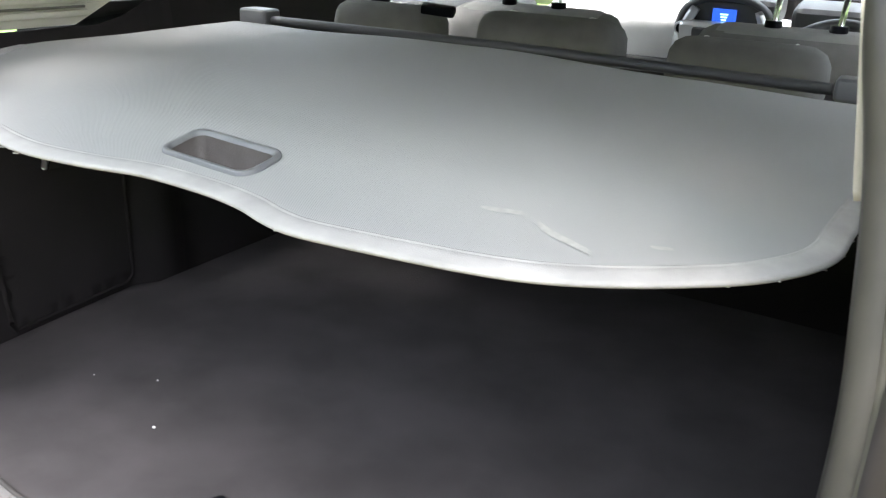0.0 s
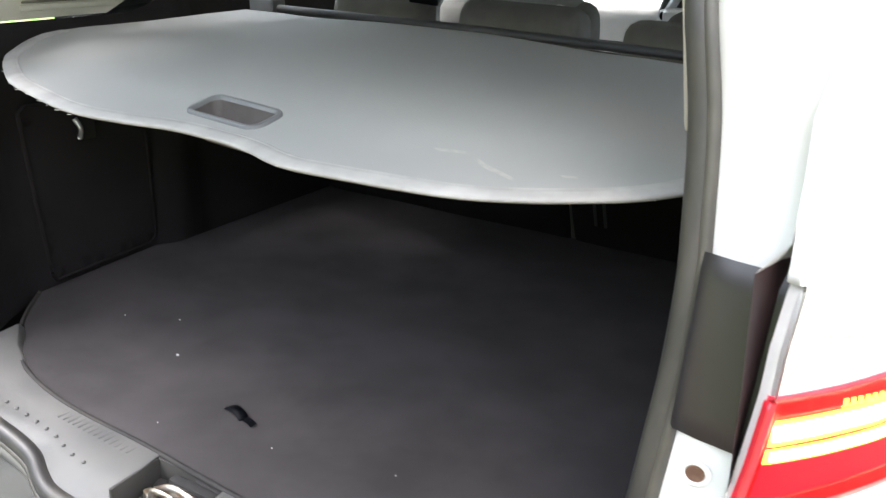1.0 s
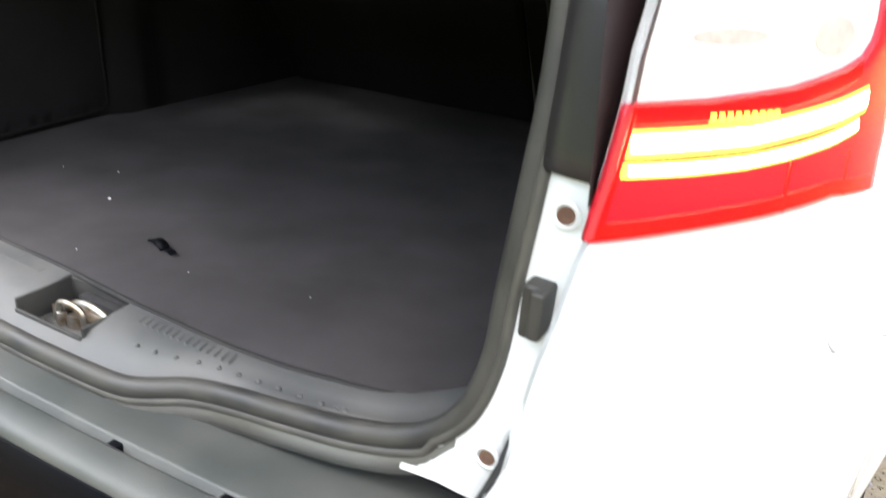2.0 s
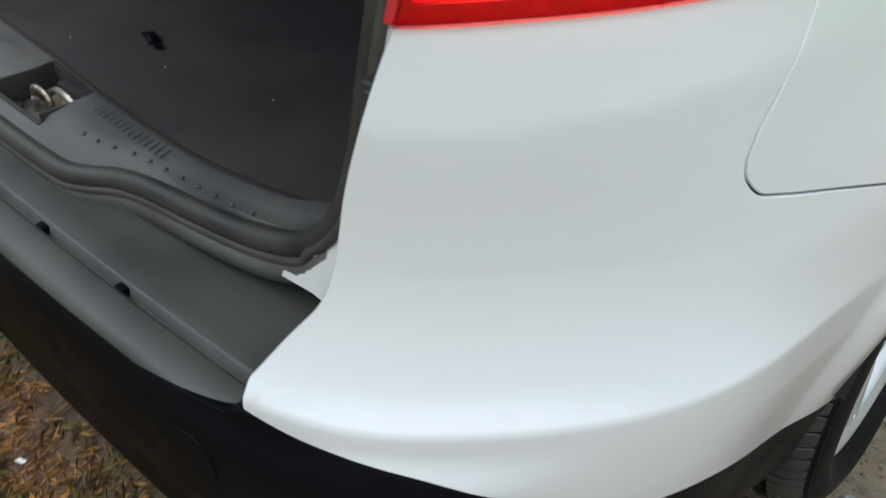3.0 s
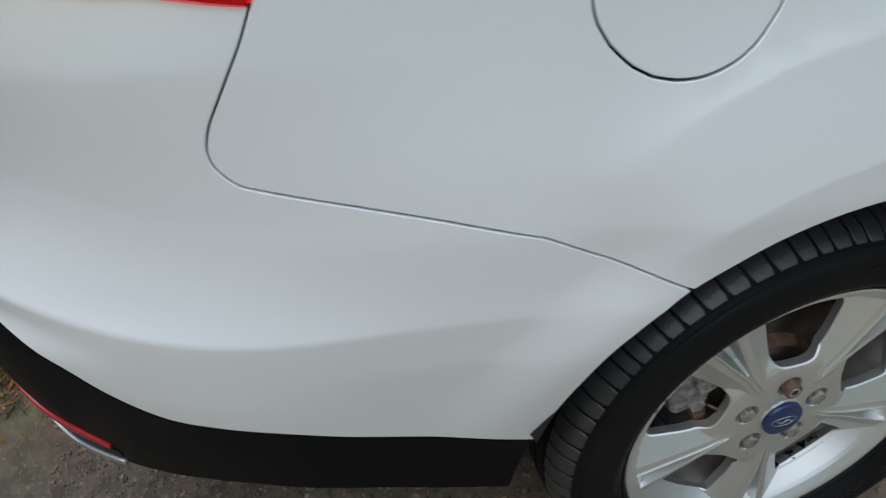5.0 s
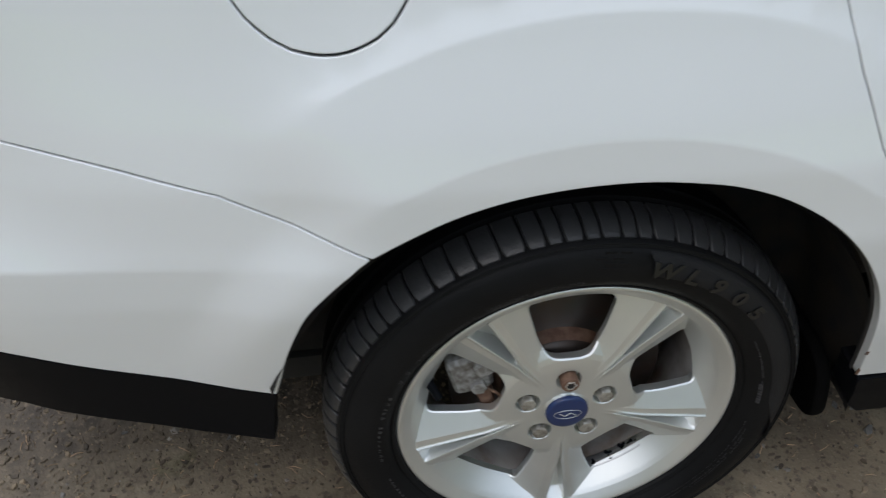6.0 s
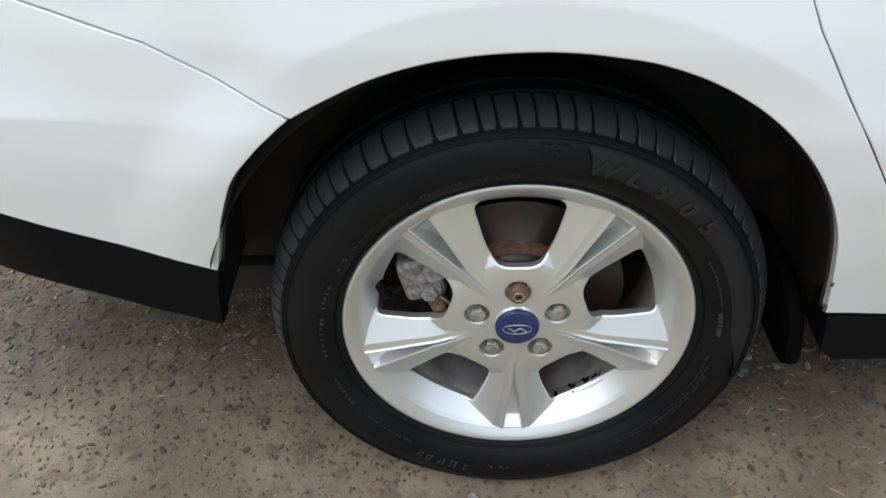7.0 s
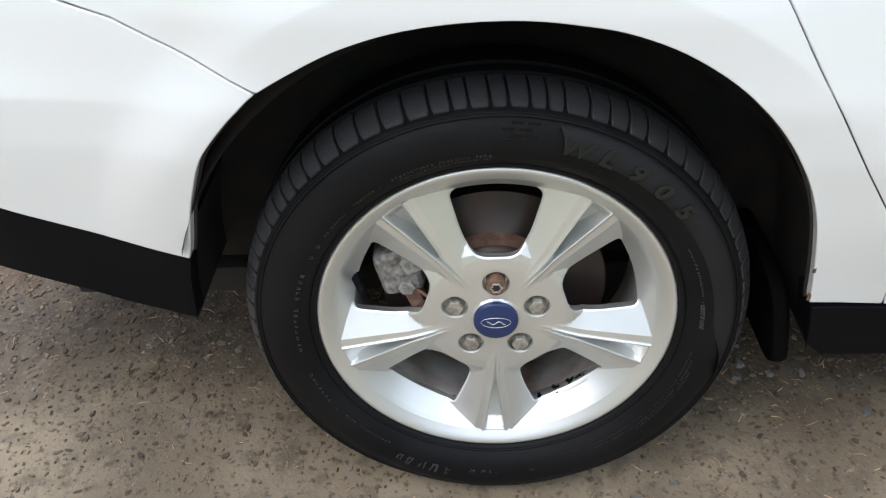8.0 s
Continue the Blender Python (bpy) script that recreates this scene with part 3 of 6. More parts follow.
# lamp unit
SPLIT = [(.685, 1.008), (.75, 1.009), (.824, 1.015), (.88, 1.024), (.908, 1.031), (.924, 1.042), (.932, 1.056), (.934, 1.072)]
for side in (False, True):
    lamp = panel("tail_lamp", [(.671, .916)] + LAMP_FOOT[::-1] + [(.966, .924), (.980, .96), (.983, 1.0), (.973, 1.04), (.94, 1.073), (.80, 1.086), (.708, 1.086), (.695, 1.04), (.690, 1.008)], BOWL, car, step=0.02,
                 off=-0.0055, gap=0.001, lip=0.012, mirror=side, label="lit rear lamp with red and clear lenses")
    panel("red_lens", [(.666, .9135)] + [(x, z - .001) for x, z in LAMP_FOOT[::-1]] + [(.964, .922), (.979, .96), (.983, 1.0), (.977, 1.038), (.958, 1.062)] + SPLIT[::-1], REDLENS, lamp, step=0.016, off=0.004, gap=0.0005, lip=0.0022, mirror=side).visible_shadow = False
    panel("clear_lens", SPLIT + [(.80, 1.086), (.70, 1.086), (.689, 1.04)], CLEARLENS, lamp, step=0.016, off=0.003, gap=0.0005, lip=0.0022, mirror=side).visible_shadow = False
    panel("red_backing", [(.670, .914)] + LAMP_FOOT[::-1] + [(.966, .922), (.980, .96), (.984, 1.0), (.977, 1.037), (.958, 1.062)] + SPLIT[:0:-1] + [(.690, 1.007)], LAMPRED, lamp, step=0.02, off=-0.0035, gap=0.0, lip=0.004, mirror=side)
    # dark red borders of the lens
    foot = [(.666, .9145)] + [(x, z + .0005) for x, z in LAMP_FOOT[::-1]] + [(.962, .922)]
    panel("lens_border", foot + [(x, z + .0095) for x, z in foot[::-1]], LAMPDARK, lamp, step=0.01, edge=0.006, off=-0.0005, gap=0, lip=0.002, mirror=side)
    panel("lens_border", [(.668, .918), (.676, .918), (.694, 1.006), (.6855, 1.006)], LAMPDARK, lamp, step=0.01, edge=0.006, off=-0.0005, gap=0, lip=0.002, mirror=side)
    top = [(x, z - .001) for x, z in SPLIT[:5]]
    panel("lens_border", [(x, z - .012) for x, z in top] + top[::-1], LAMPDARK, lamp, step=0.01, edge=0.006, off=-0.0008, gap=0, lip=0.002, mirror=side)
    # two lit bars that rise towards the corner
    for q, th in (([(.688, .9805), (.74, .9815), (.79, .983), (.83, .9875), (.88, .993), (.927, .999)], .0085), ([(.688, .9625), (.74, .9628), (.79, .9645), (.834, .9685), (.88, .974), (.916, .980)], .0042)):
        up, dn = [(x, y + th) for x, y in q], [(x, y - th) for x, y in q]
        panel("light_bar", dn + up[::-1], LAMPGLOW, lamp, step=0.01, edge=0.006, off=-0.0015, gap=0.0, lip=0.001, mirror=side)
        up, dn = [(x + (.005 if x < .70 else 0), y + th * .62) for x, y in q], [(x + (.005 if x < .70 else 0), y - th * .5) for x, y in q]
        panel("bar_core", dn + up[::-1], LAMPCORE, lamp, step=0.01, edge=0.006, off=-0.0008, gap=0.0, lip=0.0005, mirror=side)
    # red inner edge of the lens
    edge = [(.6665, .916), (.6775, .960), (.6865, 1.007)]
    panel("lamp_edge", [(x - .0030, z) for x, z in edge] + [(x + .0012, z) for x, z in edge[::-1]], LAMPDARK, lamp, step=0.01, edge=0.006, off=0.0042, gap=0, lip=0.007, mirror=side, label="dark red inner edge of the lamp")
    for s0 in (.83, .905):
        panel("lens_rib", [(s0, .924), (s0 + .0016, .924), (s0 + .0046, .962), (s0 + .003, .962)], LAMPDARK, lamp, step=0.02, off=-0.0005, gap=0, lip=0.002, mirror=side)
    for k in range(9):
        panel("lens_prism", [(.752 + .007 * k, .9950), (.7555 + .007 * k, .9950), (.7555 + .007 * k, 1.0005), (.752 + .007 * k, 1.0005)], LAMPGLOW, lamp, step=0.02, off=-0.0004, gap=0, lip=0.001, mirror=side)
    panel("bulb_seat", circle(.765, 1.050, .030, 24, .0045), BULB, lamp, step=0.012, off=-0.0045, gap=0, lip=0.001, mirror=side)
    panel("bulb_seat", circle(.868, 1.048, .024, 24, .013), BULB, lamp, step=0.012, off=-0.0045, gap=0, lip=0.001, mirror=side)

# reflector, chrome edge, sensors in the lower bumper
for side in (False, True):
    lb = [o for o in car.children if o.name.startswith("lower_bumper")][1 if side else 0]
    panel("reflector", [(.612, .441), (.66, .436), (.70, .431), (.745, .415), (.742, .409), (.69, .416), (.65, .421), (.62, .430)], REDREFLECT, lb, step=0.01, edge=0.006, off=0.004, gap=0, lip=0.01, mirror=side, label="red reflector strip")
    panel("reflector_housing", [(.535, .390), (.56, .421), (.605, .443), (.63, .428), (.70, .412), (.75, .402), (.75, .385), (.66, .372), (.60, .372)], BLACK, lb, step=0.012, edge=0.008, off=0.0015, gap=0, lip=0.01, mirror=side)
    panel("chrome_edge", [(.546, .392), (.561, .4095), (.604, .4405), (.6022, .4422), (.5575, .4138), (.542, .395)], SILVER, lb, step=0.01, edge=0.006, off=0.005, gap=0, lip=0.008, mirror=side)
    panel("chrome_edge", [(.535, .386), (.60, .366), (.68, .362), (.75, .376), (.75, .383), (.68, .370), (.60, .374), (.54, .392)], SILVER, lb, step=0.01, edge=0.006, off=0.005, gap=0, lip=0.008, mirror=side)
    panel("parking_sensor", circle(.622, .529, .0105, 24), BLACK, lb, step=0.006, edge=0.004, off=0.0025, gap=0, lip=0.006, mirror=side)
    panel("sensor_ring", circle(.622, .529, .0135, 28), DARK, lb, holes=[circle(.622, .529, .0112, 24)], step=0.006, edge=0.004, off=0.001, gap=0, lip=0.004, mirror=side)
panel("tow_cover", circle(.522, .541, .024, 32, .027), BLACK, [o for o in car.children if o.name.startswith("lower_bumper")][0], step=0.01, edge=0.005, off=0.002, gap=0, lip=0.006)


# ---- the tail opening ----
def jamb_y(z):
    return -0.795 + 0.16 * (z - 0.67)


# seal: middle line of the rubber, from the roof down the right post and along the sill to the middle
SEAL = [(.487, -.57, 1.42), (.520, -.67, 1.32), (.533, -.701, 1.26), (.5505, -.713, 1.18), (.560, -.725, 1.105), (.565, -.734, 1.05), (.5655, -.745, .98), (.5625, -.755, .92), (.557, -.769, .83),
        (.5545, -.779, .77), (.543, -.787, .723), (.521, -.792, .69), (.485, -.797, .665), (.42, -.803, .648), (.34, -.810, .640), (.27, -.814, .633), (.22, -.822, .627), (.185, -.838, .622), (.15, -.849, .618), (.09, -.852, .616), (0, -.853, .615)]
seal_r = spline(SEAL, 120)
seal_all = np.vstack([seal_r, (seal_r * (-1, 1, 1))[-2::-1]])
v, f = tube(seal_all, 0.0125, 10, up=(0, 1, 0.2))
seal = mesh_object("door_seal", v, f, RUBBER, car, "dusty black rubber door seal")
# its outer lip
v, f = tube(seal_all + np.array([(p[0] * 0.016, -0.006, -0.010 if abs(p[0]) < .5 else 0) for p in seal_all]), 0.006, 8, flat=1.2, up=(0, 1, 0.2))
mesh_object("seal_lip", v, f, LIP, seal)
# body flange under the seal along the sill
n = len(seal_all)
low = [i for i in range(n) if seal_all[i][2] < 0.70]
rows = []
for i in low:
    x, y, z = seal_all[i]
    rows.append([(x, y + .02, z + .004), (x, y - .004, z - .006), (x * 1.01, y - .013, z - .016), (x * 1.01, y - .012, z - .034), (x * 1.01, y + .02, z - .045)])
v, f = sheet(rows)
weld(mesh_object("sill_flange", v, f, FLANGE, car))

# white door post: from the seal out to the edge of the bumper skin and the lamp
for side in (1, -1):
    zs = np.concatenate([np.linspace(.640, .70, 8), np.linspace(.715, 1.42, 40)])
    up = [p for p in SEAL if p[2] > .63][::-1]
    sx, sy = np.interp(zs, [p[2] for p in up], [p[0] for p in up]), np.interp(zs, [p[2] for p in up], [p[1] for p in up])
    sx = np.maximum(sx, .478)
    jx = np.interp(zs, [.64, .755, .823, .898, .932, 1.08, 1.2, 1.42], [.566, .589, .607, .623, .626, .640, .640, .60])
    es = np.interp(zs, [.60, .617, .643, .677, .712, .745, .80, .847, .885, .914, 1.08, 1.2, 1.35, 1.45], [.573, .573, .573, .594, .6185, .628, .6365, .648, .659, .67, .692, .722, .802, .862])
    rows, back = [], []
    for z, x0, y0, xj, s in zip(zs, sx, sy, jx, es):
        q = body(min(s, .668) if .92 < z < 1.10 else s, z, -0.012)
        yj = jamb_y(z) - 0.014
        rows.append([(side * x, y, z) for x, y in ((x0 - .004, y0 + .02), (x0 + .006, y0 - .004), (x0 + (xj - x0) * .5, yj + .003), (xj, yj), (xj + .003, yj + .004))])
        back.append([(side * x, y, z) for x, y in ((xj + .002, yj + .003), (xj + (q[0] - xj) * .5, (yj + q[1]) / 2 + .01), (q[0], q[1]))])
    v, f = sheet(rows)
    post = weld(mesh_object("door_post", v, f if side < 0 else [a[::-1] for a in f], JAMB, car, "white painted door post"))
    for nm, lo, hi, mt in (("post_return", .70, .935, JAMB), ("lamp_side", .92, 1.10, LAMPSIDE), ("pillar_return", 1.08, 1.5, JAMB)):
        v, f = sheet([r for r in back if lo < r[0][2] < hi])
        mesh_object(nm, v, f, mt, car)
    v, f = sheet([r for r in back if r[0][2] < .73])
    mesh_object("post_foot", [(x, y + .003, z) for x, y, z in v], f, DARK, car)
    # black cover plate beside the lamp
    rows = []
    for z in np.linspace(.936, 1.082, 14):
        cut = 0.004 if 0.944 < z < 1.076 else 0.0
        y = jamb_y(z) - 0.012 - cut
        rows.append([(side * x, yy, z) for x, yy in ((.571, y + .02), (.573, y), (.596, y - .006), (.622, y - .010), (.650, y - .014), (.657, y - .010), (.659, y + .03))])
    v, f = sheet(rows)
    plate = weld(mesh_object("post_cover", v, f, PLATE, car, "black plastic cover plate beside the lamp"))
    # dark side of the lamp unit between the plate and the lens
    rows = []
    for z in np.linspace(.918, 1.088, 18):
        ls = float(np.interp(z, [.916, 1.008, 1.04, 1.088], [.667, .6865, .691, .7035]))
        p, q = np.array((.650, jamb_y(z) - .026, z)), body(ls, z, .0030)
        rows.append([(side * w[0], w[1], w[2]) for w in (p, p + (q - p) * .5 + (-.002, .004, 0), q)])
    v, f = sheet(rows)
    mesh_object("lamp_flank", v, f, LAMPSIDE, car, "dark inner flank of the lamp unit")
    # screw holes and buffer
    for hx, hz in ((.600, .907), (.569, .687)):
        v, f = lathe([(0, .0125), (-.0022, .0115), (-.0022, .0085), (.004, .0078), (.006, 0)], 24)
        h = mesh_object("screw_hole", [(side * (hx + b), jamb_y(hz) - 0.016 + a, hz + c) for a, b, c in v], f, JAMB, post)
        v, f = lathe([(-.0005, .0078), (-.0005, 0)], 20)
        mesh_object("screw", [(side * (hx + b), jamb_y(hz) - 0.0165 + a, hz + c) for a, b, c in v], f, RUST, post)
    bm = box((.018, .020, .050), (0, 0, 0), 0.005, 3)
    box((.012, .028, .044), (.007, -.003, .002), 0.004, 3, bm=bm)
    bf = part("buffer", bm, RUBBER, post, "black rubber buffer")
    bf.matrix_world = pose(side * .590, jamb_y(.831) - .022, .831, 0, 0, 0) @ pose(0, 0, 0, 4, 3 * side, 0)

# black step on top of the bumper, with its groove
xs = np.concatenate([-np.linspace(.572, .0, 40), np.linspace(.0, .572, 40)[1:]])
rows = []
for x in xs:
    s = abs(x) if abs(x) < .2 else float(np.interp(abs(x), [.2, .35, .5, .572], [.2, .352, .508, .585]))
    q = body(min(s, .571), .588, -0.001)
    yo = q[1]
    gy = -0.911 + 0.02 * (abs(x) / .56) ** 2
    inner = -0.80
    prof = [(yo + .003, .580), (yo + .001, .590), (yo + .006, .597), (yo + .014, .601), (gy - .008, .604), (gy - .004, .603), (gy - .003, .592), (gy + .004, .592), (gy + .005, .6035), (gy + .010, .605), (-.87, .6035), (inner, .597), (inner + .03, .596)]
    rows.append([(x, y, z) for y, z in prof])
v, f = sheet(rows)
step = weld(mesh_object("bumper_step", v, f, SHELF, car, "scuffed black plastic loading step"))
for x in (-.35, -.2, .205, .353):
    bm = box((.014, .010, .010), (x, -0.909 + 0.02 * (x / .56) ** 2, .598), 0.002)
    part("clip", bm, BLACK, step)


# ---- load space ----
def flat_plate(name, outline, z, thick, mat, parent, label="", step=0.05, edge=0.02, lift=None, round_=0.004):
    """A level plate in an outline of (x, y), with a rounded rim; lift(x, y): unevenness."""
    v, tri, loops = cut_sheet(outline, step=step, edge=edge)
    lift = lift or (lambda x, y: 0 * x)
    top = np.column_stack([v, z + lift(v[:, 0], v[:, 1])])
    verts, faces = list(top), [tuple(t) for t in tri]
    p = v[tri[0]]
    if np.cross(p[1] - p[0], p[2] - p[0]) < 0:
        faces = [t[::-1] for t in faces]
    l = np.array(loops[0])
    big = np.array(inset(loops[0], -round_))
    k = len(verts)
    verts += list(np.column_stack([l, z + lift(l[:, 0], l[:, 1])])) + list(np.column_stack([big, z - round_ + lift(l[:, 0], l[:, 1])])) + list(np.column_stack([big, np.full(len(big), z - thick)]))
    m = len(l)
    for r in range(2):
        faces += [(k + r * m + i, k + r * m + (i + 1) % m, k + (r + 1) * m + (i + 1) % m, k + (r + 1) * m + i) for i in range(m)]
    return weld(mesh_object(name, verts, faces, mat, parent, label))


MAT_EDGE = [(.52, -.66), (.50, -.69), (.44, -.725), (.37, -.745), (.25, -.760), (.1, -.757), (0, -.750), (-.1, -.742), (-.25, -.735), (-.37, -.712), (-.46, -.672), (-.55, -.60), (-.62, -.52)]
mat_out = [tuple(p) for p in spline(MAT_EDGE, 60)] + [(-.63, -.24), (-.605, -.2), (-.605, .42), (.605, .42), (.605, -.2), (.63, -.24), (.63, -.5)]
boot_mat = flat_plate("boot_floor_mat", mat_out, .65, .02, CARPET, None, "worn dark grey carpeted boot floor with a pull loop", .025, .015,
                      lambda x, y: 0.003 * np.sin(3.1 * x + 1) * np.sin(4.3 * y) + 0.0012 * np.sin(17 * x + 5 * y))
tagged(boot_mat, "", "boot floor")
for k, (x, y, r0) in enumerate(((-.24, -.55, .0032), (-.33, -.46, .0022), (-.12, -.70, .0014), (.05, -.66, .0014), (-.42, -.5, .0015), (.22, -.62, .0013))):
    bm = bmesh.new()
    bmesh.ops.create_icosphere(bm, subdivisions=1, radius=r0)
    bmesh.ops.scale(bm, vec=(1, .7, .6), verts=bm.verts)
    bmesh.ops.translate(bm, vec=(x, y, .652), verts=bm.verts)
    tagged(part("paper_scrap", bm, PALE, None, "tiny white scrap lying on the boot mat"), "", "scrap")
v, f = tube([(x, y - .003, .651) for x, y in spline(MAT_EDGE, 80)], .0042, 6)
mesh_object("mat_edge", v, f, DARK, boot_mat)
# pull loop
loop = spline([(-.066, -.617, .653), (-.056, -.620, .657), (-.044, -.624, .659), (-.034, -.627, .657), (-.028, -.629, .653)], 18)
rows = [[(p[0] + dx, p[1] + dy, p[2] + dz) for dx, dy, dz in ((-.003, -.007, 0), (.002, .007, 0), (.002, .007, -.0025), (-.003, -.007, -.0025), (-.003, -.007, 0))] for p in loop]
v, f = sheet(rows)
weld(mesh_object("pull_loop", v, f, BLACK, boot_mat, "black webbing pull loop"))
v, f = sheet([[(-.026 + a * .022, -.629 - a * .006 + b * .006, .653 + .002 * math.sin(3 * a)) for b in (-1, -.5, 0, .5, 1)] for a in np.linspace(0, 1, 6)])
mesh_object("loop_tab", v, f, BLACK, boot_mat)

# plastic sill trim between mat and seal
xs = np.linspace(-.50, .50, 101)
me_x, me_y = np.array([p[0] for p in MAT_EDGE])[::-1], np.array([p[1] for p in MAT_EDGE])[::-1]
sl = seal_all[np.abs(seal_all[:, 2]) < .69]
so = np.argsort(sl[:, 0])
rows = []
for x in xs:
    y0 = float(np.interp(x, me_x, me_y))
    y1 = float(np.interp(x, sl[so, 0], sl[so, 1])) + .006
    z1 = float(np.interp(x, sl[so, 0], sl[so, 2])) + .004
    bow = 0.02 * max(0.0, (abs(x) - .38) / .12) ** 2
    rows.append([(x, y0 + .006, .640 + bow), (x, y0 - .002, .6515 + bow), (x, y0 - .006, .6525 + bow), (x, y0 + (y1 - y0) * .45, .6495 + bow), (x, y0 + (y1 - y0) * .72, .645 + bow), (x, y0 + (y1 - y0) * .84, (.645 + z1) / 2 + .003 + bow * .6), (x, y1, max(z1, .625) + bow * .3)])
hole = [i for i, x in enumerate(xs[:-1]) if -.062 < x + .005 < .062]
v, f = sheet(rows)
m = len(rows[0])
f = [q for q in f if not ((q[0] // m) in hole and (q[0] % m) in (2, 3, 4))]
sill = weld(mesh_object("sill_trim", v, [a[::-1] for a in f], SILLP, car, "scuffed grey plastic sill trim"))
# raised dimples in rows
bm_dim = bmesh.new()
bmesh.ops.create_uvsphere(bm_dim, u_segments=10, v_segments=6, radius=0.0032)
bmesh.ops.scale(bm_dim, vec=(1, 1, .5), verts=bm_dim.verts)
dim = bpy.data.meshes.new("dimple")
for q in bm_dim.faces:
    q.smooth = True
bm_dim.to_mesh(dim)
bm_dim.free()
dim.materials.append(SILLP)
for sx in (1, -1):
    for k in range(11):
        x = sx * (.135 + .026 * k)
        y0 = float(np.interp(x, me_x, me_y))
        y1 = float(np.interp(x, sl[so, 0], sl[so, 1]))
        for w in ((.62,) if k < 5 and sx > 0 else (.30, .62)):
            d = new("dimple", dim)
            d.parent, d.location = sill, (x, y0 + (y1 - y0) * w, .6472)
    # fine tread lines near the latch
    for k in range(14):
        x = sx * (.10 + .011 * k)
        y0 = float(np.interp(x, me_x, me_y))
        part("tread_line", box((.0035, .022, .0022), (x, y0 - .018, .6512), .001, 1, (0, 0, 12 * sx)), SILLP, sill)
# end tabs
for sx in (1, -1):
    part("end_tab", box((.012, .026, .006), (sx * .392, -.770, .645), .002, 2, (0, 0, -20 * sx)), SILLP, sill)
# latch recess with striker
latch = part("latch_pan", box((.118, .078, .004), (0, -.792, .612), .002), SILLP, car, "open latch recess with worn steel striker")
# the recess's shade is put into darker walls and a dark block behind
LATCHPAN = material("shaded_pan_plastic", (0.03, 0.03, 0.029), 0.55, spot=(0.05, 0.048, 0.044), scale=30, grain=0.3)
for at, size, turn in (((-.0605, -.790, .630), (.005, .08, .040), 0), ((.0605, -.790, .630), (.005, .08, .040), 0), ((0, -.752, .630), (.12, .005, .040), 0), ((0, -.831, .624), (.12, .005, .028), 0)):
    part("pan_wall", box(size, at, .002), LATCHPAN, latch)
v, f = tube(spline([(-.022, -.80, .615), (-.022, -.80, .640), (-.012, -.80, .647), (.012, -.80, .647), (.022, -.80, .640), (.022, -.80, .615)], 26), .0042, 10, up=(0, 1, 0))
mesh_object("striker", v, f, STEEL, latch)
v, f = tube(spline([(-.045, -.775, .618), (-.02, -.772, .630), (.015, -.775, .632), (.045, -.772, .618)], 20), .006, 8, up=(0, 1, 0))
mesh_object("latch_wire", v, f, STEEL, latch)
part("latch_void", box((.075, .014, .026), (.012, -.763, .628), .003, 2), DARK, latch)
part("latch_body", box((.05, .03, .018), (.012, -.782, .622), .003, 2, (0, 0, 14)), STEEL, latch)
part("latch_tongue", box((.03, .012, .022), (-.03, -.795, .622), .003, 2, (0, 0, -24)), STEEL, latch)
for x, y in ((-.045, -.815), (.045, -.812)):
    part("bolt", cylinder(.007, .006, (x, y, .617), seg=6, bevel=.001), STEEL, latch)

